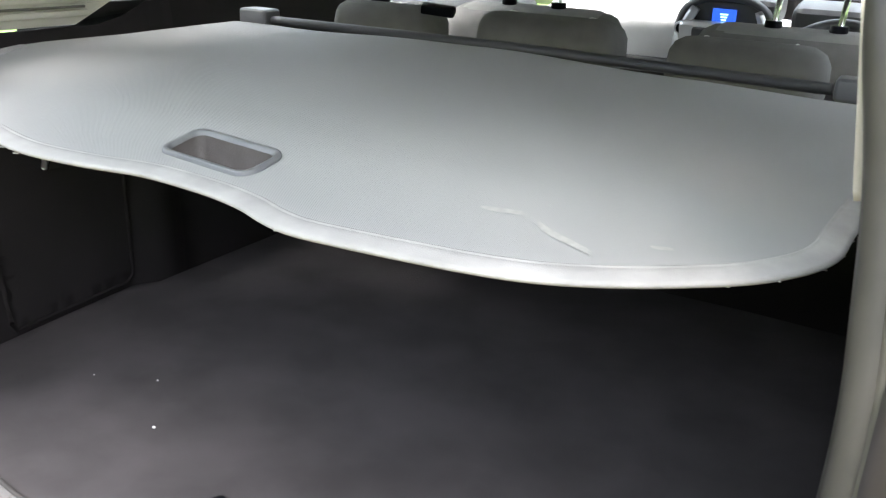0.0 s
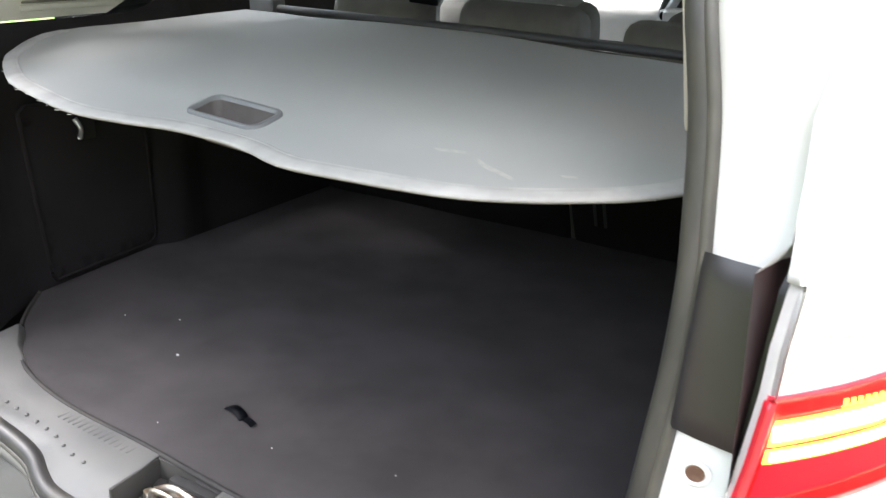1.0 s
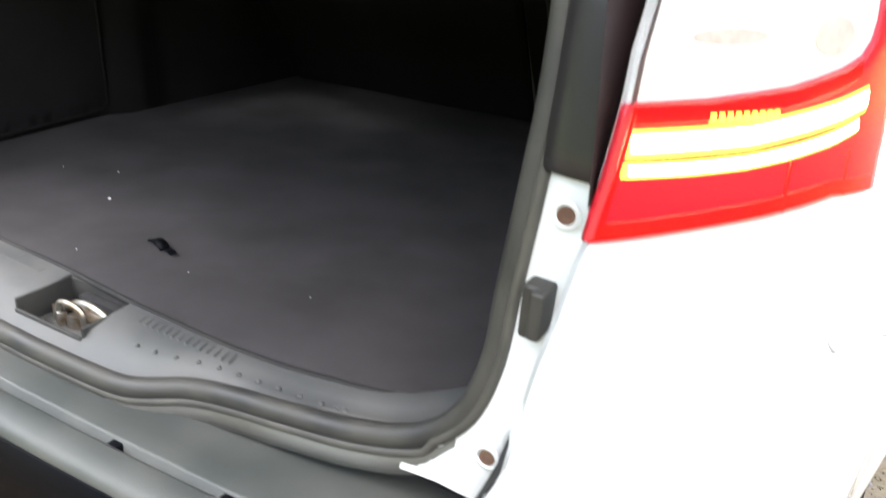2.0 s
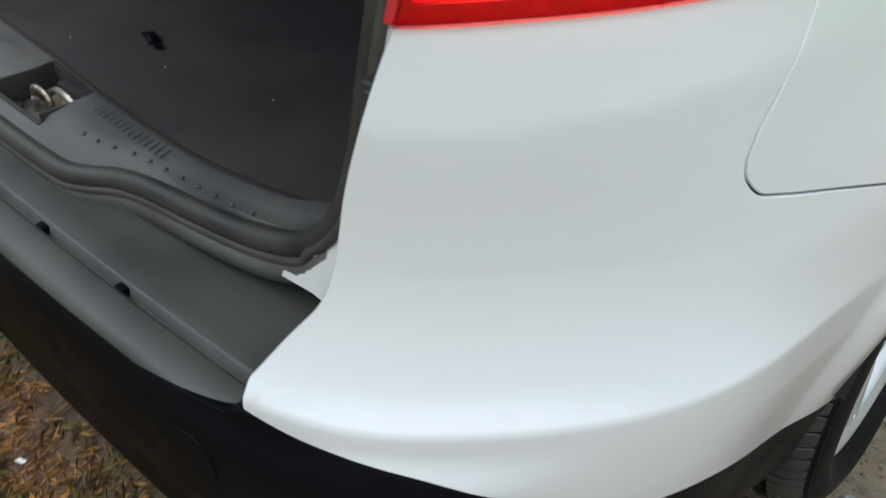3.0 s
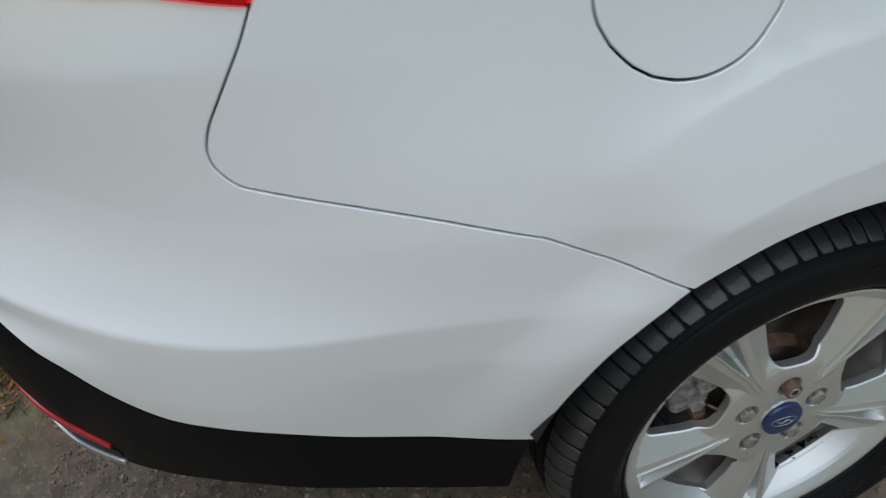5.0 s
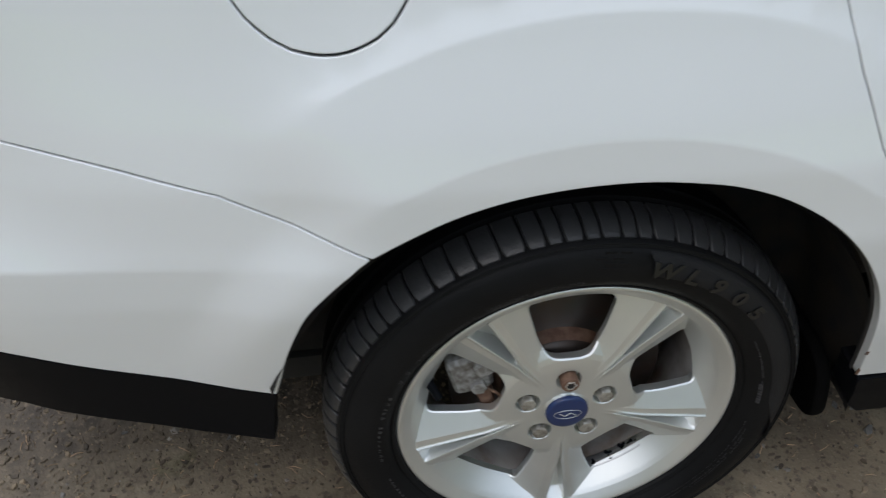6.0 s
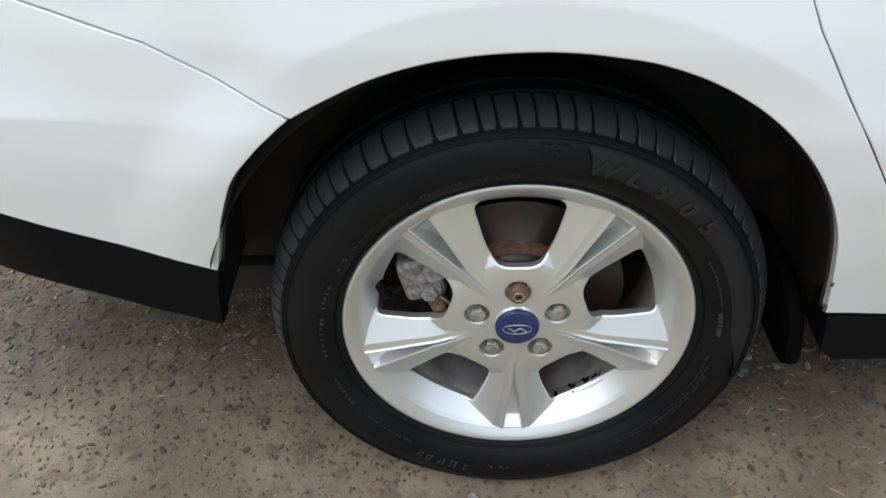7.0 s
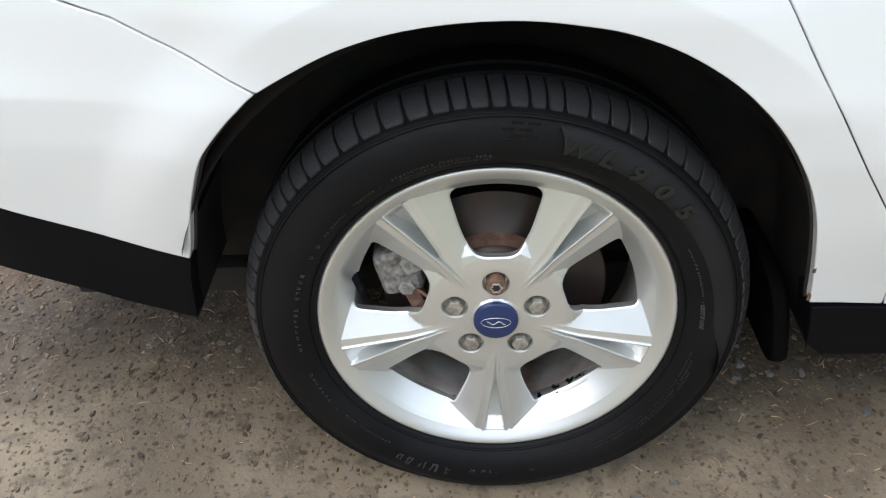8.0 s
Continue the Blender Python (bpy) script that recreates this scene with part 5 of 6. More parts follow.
mesh_object("wiper_arm", v, f, BLACK, gate)
v, f = tube([gate_place(.06, .415, .008), gate_place(.24, .405, .010), gate_place(.40, .40, .006)], .005, 8)
mesh_object("wiper_blade", v, f, BLACK, gate)
part("gate_latch", box((.07, .05, .03), gate_place(0, 1.0, -.045), .006, 2, (-28, 0, 0)), STEEL, gate)
for sx in (-1, 1):
    v, f = tube([(sx * .525, -.62, 1.30), (sx * .515, -.78, 1.47)], .011, 10)
    strut = mesh_object("gas_strut", v, f, BLACK, gate)
    v, f = tube([(sx * .515, -.78, 1.47), gate_place(sx * .50, .46, -.035)], .005, 8)
    mesh_object("strut_rod", v, f, CHROME, strut)

# ---- wheels ----
CAMBER = 1.8
SPOKES = [54 + 72 * k for k in range(5)]
WINDOWS = [90 + 72 * k for k in range(5)]


def crest(r):
    """Half the width of the slot between the two ridges of a spoke."""
    return .0012 + np.maximum(r - .070, 0) * .018 + np.maximum(r - .112, 0) * .112


def shoulder(r):
    """Where the flat ridge of a spoke breaks into its sloping flank."""
    return crest(r) + .0090 + np.maximum(r - .070, 0) * .042


def dish(r):
    """The hollow of the rim between the spokes."""
    return np.where(r > .14, np.interp(r, [.14, .172, .184, .193, .200, .205], [-.074, -.0440, -.0305, -.0190, -.0100, -.0048]), -1.0)


def spoke_height(t, r):
    band = np.interp(r, [0, .028, .031, .045, .062, .09, .14, .205], [-.004, -.004, -.0068, -.0078, -.0080, -.0068, -.0060, -.0048])
    g, sh = crest(r), shoulder(r)
    on = ease(.048, .100, r)
    drop = .16 * np.clip(t - g, 0, sh - g) + .60 * np.clip(t - sh, 0, 1)
    top = band - on * np.minimum(drop, np.interp(r, [.045, .075, .090, .098, .110, .135], [.0006, .0016, .0030, .0052, .0125, .06]))
    top = top + .0019 * on * np.exp(-((t - g - .0016) / .0018) ** 2)
    low = np.minimum(np.interp(r, [.070, .114, .121, .148, .196, .2035], [-.0075, -.0110, -.0380, -.0390, -.0190, -.0050]), band)
    u = np.clip((g - t) / (.26 * g), 0, 1) * (r > .070)
    return top * (1 - u) + low * u


def rim_height(y, z):
    """How far the wheel's face stands out at a place of it."""
    r = np.hypot(y, z)
    da = (np.degrees(np.arctan2(z, y)) - 54 + 36) % 72 - 36
    return np.maximum(spoke_height(np.abs(r * np.sin(np.radians(da))), r), dish(r))


def spoke_lines():
    """The creases of the spokes: rims of the slot, edges of the ridges, and where the flanks meet the hollow."""
    out = []
    fine = np.linspace(.15, .205, 800)
    meet = []
    for t in np.linspace(.0285, .066, 16):
        d = spoke_height(t, fine) - dish(fine)
        k = np.where((d[:-1] > 0) & (d[1:] <= 0))[0]
        if len(k):
            meet.append((float(t), float(fine[k[-1]])))
    for dgr in SPOKES:
        for sg in (1, -1):
            for fn, r0 in ((crest, .072), (lambda r: .74 * crest(r), .072), (lambda r: crest(r) + .0016, .076), (lambda r: crest(r) + .0034, .080), (lambda r: crest(r) + .0055, .084), (shoulder, .084)):
                rr = np.linspace(r0, .2035, 40)
                an = np.radians(dgr) + sg * np.arcsin(fn(rr) / rr)
                out.append([(float(p * math.cos(q)), float(p * math.sin(q))) for p, q in zip(rr, an)])
            # foot of the slot's end wall
            out.append([(.2035 * math.cos(radians(dgr + q)), .2035 * math.sin(radians(dgr + q))) for q in np.linspace(0, sg * 3.9, 6)])
            out.append([(r * math.cos(radians(dgr) + sg * math.asin(t / r)), r * math.sin(radians(dgr) + sg * math.asin(t / r))) for t, r in meet])
    return out


def window_shape(deg):
    half = [(.0, .0895), (.016, .090), (.027, .094), (.036, .105), (.044, .125), (.0505, .148), (.0550, .165), (.0550, .1715), (.051, .1755), (.04, .1780), (.02, .1805), (0, .1815)]
    pts = half + [(-a, b) for a, b in half[-2:0:-1]]
    sp = spline(pts + pts[:1], 72)[:-1]
    c, s = math.cos(radians(deg - 90)), math.sin(radians(deg - 90))
    return [(a * c - b * s, a * s + b * c) for a, b in sp]


def build_wheel(at):
    wheel = new("wheel")
    wheel.parent, wheel.matrix_basis = car, pose(*at, 0, -CAMBER, 0)
    tagged(wheel, "five double-spoke silver alloy wheel with a worn black tyre")
    holes = [window_shape(d) for d in WINDOWS] + [circle(.054 * math.cos(radians(d)), .054 * math.sin(radians(d)), .0172, 32) for d in WINDOWS]
    v, tri, loops = cut_sheet(circle(0, 0, .205, 150), holes, step=.0042, edge=.0042, lines=spoke_lines())
    p = v[tri]
    flip = np.cross(p[:, 1] - p[:, 0], p[:, 2] - p[:, 0]) < 0
    tri[flip] = tri[flip][:, ::-1]
    pos = np.column_stack([rim_height(v[:, 0], v[:, 1]), v])
    face = mesh_object("rim_face", list(pos), [tuple(t) for t in tri], ALLOY, wheel, "silver alloy face, kerb-scuffed")
    # each facet keeps its own slope up to its creases
    p = v[tri]
    q = (p * .45 + p.mean(1, keepdims=True) * .55).reshape(-1, 2)
    e = .0002
    gy = (rim_height(q[:, 0] + e, q[:, 1]) - rim_height(q[:, 0] - e, q[:, 1])) / (2 * e)
    gz = (rim_height(q[:, 0], q[:, 1] + e) - rim_height(q[:, 0], q[:, 1] - e)) / (2 * e)
    nn = np.column_stack([np.ones(len(q)), -gy, -gz])
    nn /= np.linalg.norm(nn, axis=1, keepdims=True)
    face.data.normals_split_custom_set([tuple(k) for k in nn])
    for li, l in enumerate(loops[1:]):
        l = np.array(l)
        m, verts, faces = len(l), [], []
        x = rim_height(l[:, 0], l[:, 1])
        for q, dx in ((l, 0), (inset([tuple(q) for q in l], .0017), .002), (inset([tuple(q) for q in l], -.003 if li < 5 else .002), .017 if li < 5 else .012)):
            verts += list(np.column_stack([x - dx, np.array(q)]))
        area = np.sum(l[:, 0] * np.roll(l[:, 1], -1) - np.roll(l[:, 0], -1) * l[:, 1])
        for r in range(2):
            for i in range(m):
                q = (r * m + i, r * m + (i + 1) % m, (r + 1) * m + (i + 1) % m, (r + 1) * m + i)
                faces.append(q if area > 0 else q[::-1])
        if li >= 5:
            faces.append(tuple(2 * m + i for i in (range(m) if area > 0 else range(m - 1, -1, -1))))
        edge_ob = mesh_object("spoke_opening" if li < 5 else "nut_pocket", verts, faces, ALLOY, wheel)
        bm = bmesh.new()
        bm.from_mesh(edge_ob.data)
        for e in bm.edges:
            if len(e.link_faces) == 2 and e.calc_face_angle(0) > radians(24):
                e.smooth = False
        bm.to_mesh(edge_ob.data)
        bm.free()
    v, f = lathe([(-.0052, .2044), (-.0048, .2050), (-.0005, .2105), (.0026, .2150), (.0046, .2185), (.0050, .2215), (.0030, .2238), (-.003, .2245)], 120)
    mesh_object("rim_lip", v, f, ALLOY, wheel)
    v, f = lathe([(-.15, .2), (-.14, .19), (-.075, .1845), (-.05, .1845), (-.035, .1865), (-.012, .2035)], 96)
    mesh_object("barrel", v, f, ALLOYDIRT, wheel, "dirty inner barrel of the rim")
    # tyre: a carcass with grooves round it, and shoulder blocks standing on it
    prof = [(-.006, .2235), (.003, .2240), (.0075, .2262), (.0095, .2290), (.0095, .2315), (.0170, .2385), (.0235, .2495), (.0260, .262), (.0245, .273), (.0205, .283), (.0168, .2893), (.0158, .2900), (.0150, .2906), (.0162, .2918),
            (.0152, .2945), (.0128, .2972), (.0112, .2976), (.0098, .2985), (.0070, .2995), (.0010, .3030), (-.006, .3072), (-.013, .3098), (-.022, .3115), (-.0345, .3122), (-.0355, .307), (-.0425, .307), (-.044, .3163), (-.062, .3165), (-.0635, .308),
            (-.0705, .308), (-.072, .3165), (-.10, .316), (-.12, .3145), (-.145, .306), (-.165, .285), (-.172, .262), (-.160, .235), (-.15, .2205)]
    flat = .001 - at[2]
    rows = []
    for k in range(181):
        aa = 2 * math.pi * k / 180
        row = []
        for x, r in prof:
            zz = max(r * math.sin(aa), flat)
            row.append((x + (.005 * max(0, -(zz + .25)) / .05 if x > .008 else 0), r * math.cos(aa), zz))
        rows.append(row)
    v, f = sheet(rows)
    ty = weld(mesh_object("tyre", v, [q[::-1] for q in f], TYRE, wheel, "black road tyre with raised sidewall lettering"))
    bm = bmesh.new()
    bm.from_mesh(ty.data)
    for e in bm.edges:
        e.smooth = not (len(e.link_faces) == 2 and e.calc_face_angle(0) > radians(38))
    bm.to_mesh(ty.data)
    bm.free()
    # one block mesh for each pitch; the lower corners are rounded
    over = spline([(.0098, .3005), (.0090, .3012), (.0035, .3055), (-.003, .3095), (-.010, .3129), (-.018, .3150), (-.034, .3163)], 9)
    tang = np.gradient(over, axis=0)
    out = np.stack([-tang[:, 1], tang[:, 0]], -1) / np.linalg.norm(tang, axis=1, keepdims=True)
    out *= np.sign(out[4, 1])
    blocks = {}
    for wide in (3.5, 4.3, 5.2):
        half = (wide - .80) / 2
        rows = []
        for i, ((x, r), (ox, orr)) in enumerate(zip(over, out)):
            h = half * (.84 if i == 0 else 1.0)
            lean = .10 * i - .3
            row = []
            for q, deep, more in ((-1, .0055, .13), (-1, .0008, .09), (-.94, 0, 0), (0, 0, 0), (.94, 0, 0), (1, .0008, .09), (1, .0055, .13)):
                an = radians(q * (h + more) + lean)
                rr = r - orr * deep
                row.append((x - ox * deep, rr * math.cos(an), rr * math.sin(an)))
            rows.append(row)
        foot = [(x - .0008, y * (1 - .010), z * .98) for x, y, z in rows[0]]
        v, f = sheet([foot] + rows)
        me = bpy.data.meshes.new("tread_block")
        me.from_pydata([tuple(p) for p in v], [], f)
        bm = bmesh.new()
        bm.from_mesh(me)
        bmesh.ops.recalc_face_normals(bm, faces=bm.faces)
        if sum(fc.normal.y for fc in bm.faces) < 0:
            bmesh.ops.reverse_faces(bm, faces=bm.faces)
        for fc in bm.faces:
            fc.smooth = True
        for e in bm.edges:
            e.smooth = not (len(e.link_faces) == 2 and e.calc_face_angle(0) > radians(26))
        bm.to_mesh(me)
        bm.free()
        me.materials.append(TREAD)
        blocks[wide] = me
    rnd = random.Random(3)
    a = 0.0
    while a < 357:
        wide = rnd.choice((3.5, 4.3, 4.3, 5.2))
        mid = radians(a + wide / 2)
        a += wide
        if .31 * math.sin(mid) < flat + .004:
            continue
        tb = new("tread_block", blocks[wide])
        tb.parent = wheel
        tb.matrix_basis = Matrix.Rotation(mid, 4, "X")
    # hatched band of the wall over the upper front, plain elsewhere
    rows, wall_r = [], np.array((.262, .2731, .2832, .2887, .2890))
    for k in range(141):
        an = radians(-15 + 92 * k / 140)
        low = .262 + .0255 * (1 - float(ease(0, 30, k))) + .0255 * float(ease(136, 140, k))
        rows.append([(x, r * math.cos(an), r * math.sin(an)) for x, r in [(.0262, low - .001)] + [(float(np.interp(q, wall_r, (.0269, .0252, .0211, .0176, .0165))), q) for q in np.maximum(wall_r, low + np.arange(5) * .0003)]])
    v, f = sheet(rows)
    mesh_object("wall_band", v, [q[::-1] for q in f], BAND, wheel, "matt hatched band of the tyre wall")
    for x, r, w in ((.0100, .2303, .0007), (.0154, .2958, .0006)):
        v, f = lathe([(x - .001, r - w * 2), (x + .0008, r - w), (x + .0008, r + w), (x - .001, r + w * 2)], 150)
        mesh_object("wall_ring", v, [q[::-1] for q in f], TYRE, wheel)
    # hub cap, nuts, valve
    v, f = lathe([(-.004, .0285), (.0005, .0280), (.0018, .0268), (.0022, .024), (.0034, .012), (.0038, 0)], 48)
    cap = mesh_object("centre_cap", v, [q[::-1] for q in f], BLUE, wheel, "blue centre cap with a silver oval")
    oval = [(.0036 - .0012 * abs(math.cos(a)) ** 2, .0185 * math.cos(a), .0078 * math.sin(a)) for a in np.linspace(0, 2 * math.pi, 41)]
    v, f = tube(oval, .0006, 6, up=(1, 0, 0))
    mesh_object("oval", v, f, SILVER, wheel)
    v, f = tube([(.0040, y, .0022 * math.sin(y * 420)) for y in np.linspace(-.0115, .0115, 24)], .0009, 6, up=(1, 0, 0))
    mesh_object("cap_mark", v, f, SILVER, wheel)
    for i, dgr in enumerate(WINDOWS):
        cy, cz = .054 * math.cos(radians(dgr)), .054 * math.sin(radians(dgr))
        if i == 0:
            bm = cylinder(.0118, .024, (-.010, cy, cz), (0, 90, 0), seg=28, bevel=.002)
            nut = part("locking_nut", bm, RUST, wheel, "rusty locking wheel nut")
            star = [(.0020, cy + q * math.cos(a), cz + q * math.sin(a)) for a, q in ((2 * math.pi * k / 24, .0062 + .0011 * math.cos(6 * 2 * math.pi * k / 24)) for k in range(25))]
            v, f = tube(star, .0009, 6, up=(1, 0, 0))
            mesh_object("key_ring", v, f, NUT, wheel)
            v, f = lathe([(.0024, .0046), (.0026, 0)], 24)
            mesh_object("key_hole", [(p, q + cy, r + cz) for p, q, r in v], [q[::-1] for q in f], DARK, wheel)
        else:
            bm = cylinder(.0120, .020, (-.0135, cy, cz), (0, 90, 0), seg=6, r2=.0112, bevel=.0014)
            cylinder(.0136, .004, (-.0195, cy, cz), (0, 90, 0), seg=24, bevel=.001, bm=bm)
            nut = part("wheel_nut", bm, NUT, wheel, "grey hexagonal wheel nut")
        v, f = lathe([(-.021, .0185), (-.0205, 0)], 24)
        mesh_object("nut_well", [(a, b + cy, c + cz) for a, b, c in v], f, DARK, wheel)
    v, f = tube([(-.045, -.181, .052), (-.034, -.178, .050), (-.032, -.176, .049), (-.020, -.170, .044), (-.012, -.166, .041), (-.0115, -.1655, .0405)], [.0085, .0085, .006, .0055, .0055, .004], 12, up=(0, 0, 1))
    mesh_object("valve", v, f, BLACK, wheel, "black rubber valve")
    return wheel


wheel_rr = build_wheel(HUB)
# raised marks on the tyre wall
def wall_x(r):
    return float(np.interp(r, [.2315, .2385, .2495, .262, .273, .283, .2893], [.0095, .0170, .0235, .0260, .0245, .0205, .0168]))


def wall_text(word, base, angles, height, parent, mat, wide=1.2, lift=.0004):
    """Raised letters on the tyre wall, one at each angle, standing on the radius base."""
    for ch, a in zip(word, angles):
        cu = bpy.data.curves.new("letter", "FONT")
        cu.body, cu.size, cu.extrude, cu.align_x, cu.shear = ch, height * 1.4, .0006, "CENTER", .25
        cu.offset, cu.bevel_depth = height * .035, min(.0005, height * .02)
        tmp = new("letter_curve", cu)
        me = bpy.data.meshes.new_from_object(tmp.evaluated_get(bpy.context.evaluated_depsgraph_get()))
        bpy.data.objects.remove(tmp)
        me.materials.clear()
        me.materials.append(mat)
        ob = new("letter", me)
        ob.parent = parent
        x0, x1 = wall_x(base), wall_x(base + height)
        slope = Matrix.Rotation(math.atan2(x1 - x0, height), 4, "Y")
        m = Matrix(((0, 0, 1, 0), (1, 0, 0, 0), (0, 1, 0, 0), (0, 0, 0, 1)))
        ob.matrix_basis = Matrix.Rotation(radians(a - 90), 4, "X") @ Matrix.Translation((max((x0 + x1) / 2, wall_x(base + height / 2)) - (x1 - x0) / 2 + lift, 0, base)) @ slope @ m @ Matrix.Scale(wide, 4, (1, 0, 0))


wall_text("WL905", .2625, (73.0, 65.0, 57.2, 49.2, 41.4), .0180, wheel_rr, LETTERDARK, 1.3, .0024)
wall_text("OUTSIDE", .2465, [9.0 - 1.25 * k for k in range(7)], .0048, wheel_rr, LETTER, 1.0)


def wall_bars(radius, a0, a1, h, parent, seed, dens=1.0):
    """Rows of small marks that cannot be read."""
    r = random.Random(seed)
    bm = bmesh.new()
    a = a0
    while a < a1:
        w = r.uniform(.6, 1.0) * h
        x = wall_x(radius)
        aa = radians(a)
        if r.random() < .85:
            for e in (-.24, .2):
                k = aa + e * w / radius + r.uniform(-.1, .1) * h / radius
                q = radius + r.uniform(-.18, .18) * h
                box((.0006, w * r.uniform(.12, .2), h * r.uniform(.45, .95)), (x, q * math.cos(k), q * math.sin(k)), 0, 1, (math.degrees(k) - 90 + r.uniform(-14, 14), 0, 0), bm)
            if r.random() < .6:
                q = radius + r.choice((-.42, 0, .42)) * h
                box((.0006, w * .6, h * .14), (x, q * math.cos(aa), q * math.sin(aa)), 0, 1, (a - 90, 0, 0), bm)
        a += math.degrees((w + h * .35) / radius)
    return tagged(part("size_mark", bm, LETTER, parent), "", "", "", "stuff")


for k, (r_, a0, a1, h) in enumerate(((.250, 92, 118, .0038), (.2445, 92, 116, .003), (.2485, 120, 130, .004), (.246, 134, 143, .004), (.2475, 147, 153, .0085), (.2485, 158, 186, .0085), (.2485, 196, 212, .007), (.247, 216, 234, .005), (.2615, 236, 284, .015),
                                      (.246, 300, 352, .0026), (.250, 302, 350, .0026), (.25, 2, 30, .003), (.254, 318, 345, .0026), (.245, 292, 299, .003))):
    wall_bars(r_, a0, a1, h, wheel_rr, k)
for r_, a_ in ((.285, 86), (.285, 82.5), (.279, 88), (.279, 84.2), (.273, 86), (.273, 82.6), (.267, 87.5), (.267, 84)):
    aa = radians(a_)
    part("square_mark", box((.0012, .0130, .0056), (wall_x(r_) - .0003, r_ * math.cos(aa), r_ * math.sin(aa)), .0004, 1, (a_ - 90, 0, 0)), TYRE, wheel_rr)
# brake behind the spokes
v, f = lathe([(-.075, .145), (-.073, .147), (-.072, .145), (-.072, .085), (-.055, .078), (-.045, .07), (-.045, 0)], 72)
mesh_object("brake_disc", v, [q[::-1] for q in f], DISC, wheel_rr, "rust-rimmed brake disc")
v, f = lathe([(-.0718, .086), (-.0545, .0785)], 72)
mesh_object("disc_hub", v, [q[::-1] for q in f], RUST, wheel_rr)
bm = box((.05, .056, .066), (-.062, -.122, .046), .014, 3, (14, 0, 0))
box((.03, .030, .026), (-.044, -.104, .064), .009, 3, (30, 0, 0), bm)
cylinder(.011, .02, (-.040, -.112, .030), (0, 90, 0), seg=6, bm=bm)
part("caliper", bm, CALIPER, wheel_rr, "grey cast brake caliper")
v, f = tube(spline([(-.03, -.10, .03), (-.025, -.085, .018), (-.03, -.092, -.004), (-.045, -.104, -.012)], 16), .0022, 6, up=(1, 0, 0))
mesh_object("brake_wire", v, f, RUST, wheel_rr)
part("caliper_bracket", box((.03, .022, .034), (-.05, -.102, .006), .008, 2, (20, 0, 0)), RUST, wheel_rr)
# stuck-on balance weight along the barrel, with tar on it
rows = [[(x, r_ * math.cos(a), r_ * math.sin(a)) for x, r_ in ((-.0300, .1842), (-.0305, .1826), (-.0485, .1822), (-.0490, .1842))] for a in np.linspace(radians(286), radians(314), 26)]
v, f = sheet(rows)
mesh_object("balance_weight", v, f, SILVER, wheel_rr, "silver stick-on balance weight")
rnd = random.Random(8)
for mid, n in ((291, 4), (299, 4), (305.5, 4), (309.5, 4), (312, 2)):
    for e in range(n):
        a = radians(mid + rnd.uniform(-1.3, 1.3))
        part("tar_mark", box((.003 + .006 * rnd.random(), .003 + .005 * rnd.random(), .0012), (-.040 + rnd.uniform(-.007, .007), .1819 * math.cos(a), .1819 * math.sin(a)), .0005, 1, (math.degrees(a) - 270, 0, rnd.uniform(-50, 50))), BLACK, wheel_rr)
for x, y, turn in ((-HUB[0], 0, 180), (HUB[0], 2.648, 0), (-HUB[0], 2.648, 180)):
    copy_thing(wheel_rr, pose(x, y, HUB[2], 0, -CAMBER, turn))
# arch liners and mud flap
for sx in (1, -1):
    for yc in (0, 2.648):
        rows = [[(sx * x, yc + (.385 + k) * math.cos(a) * 1.0, .30 + (.412 + k) * math.sin(a)) for x, k in ((.872, -.002), (.855, .003), (.80, .006), (.70, .006), (.665, .004), (.655, -.03))] for a in np.linspace(radians(-4), radians(161), 40)]
        v, f = sheet(rows)
        mesh_object("arch_liner", v, f, VOID, car)
        v, f = sheet([[(sx * x, yc + .385 * math.cos(a), .30 + .412 * math.sin(a)) for x in (.828, .74, .655)] for a in np.linspace(radians(160), radians(180.5), 9)])
        mesh_object("arch_liner_foot", v, f, VOID, car)
    # guessed arm and beam, added so that the gap behind the wheel stays dark
    arm = part("suspension_arm", box((.10, .52, .12), (sx * .55, .02, .27), .04, 3, (4, 0, 0)), DARK, car, "added dark arm and beam that block light behind the wheel")
    part("axle_beam", box((.56, .10, .10), (sx * .28, -.12, .26), .03, 3), DARK, arm)
    # mud flap: a thick rubber tongue with a rounded foot
    tongue = [(sx * .742 + x, .272 + z * (.080 if z > 0 else .070)) for x, z in [(.106 * math.copysign(abs(math.cos(q)) ** .45, math.cos(q)), math.copysign(abs(math.sin(q)) ** .6, math.sin(q))) for q in np.linspace(0, 2 * math.pi, 40, endpoint=False)]]
    rows = []
    for dy, g in ((-.008, .006), (-.010, .002), (-.004, 0), (.004, 0), (.010, .002), (.008, .006)):
        pts = inset(tongue, g)
        rows.append([(x, .362 + dy - .18 * (z - .262), z) for x, z in pts + pts[:1]])
    v, f = sheet(rows)
    f += [tuple(range(40)), tuple(5 * 41 + k for k in range(39, -1, -1))]
    weld(mesh_object("mud_flap", v, f, FLAPBLACK, car, "black rubber mud flap"))
    part("inner_wall", box((.01, 1.0, .44), (sx * .653, 0, .49), .003), VOID, car)

# ---- ground ----
def axis(lo, hi, step, far):
    fine = np.arange(lo, hi + 1e-6, step)
    out, d, x = [], step, hi
    while x < far:
        d *= 1.35
        x += d
        out.append(x)
    neg, d, x = [], step, lo
    while x > -far:
        d *= 1.35
        x -= d
        neg.append(x)
    return np.array(neg[::-1] + list(fine) + out)


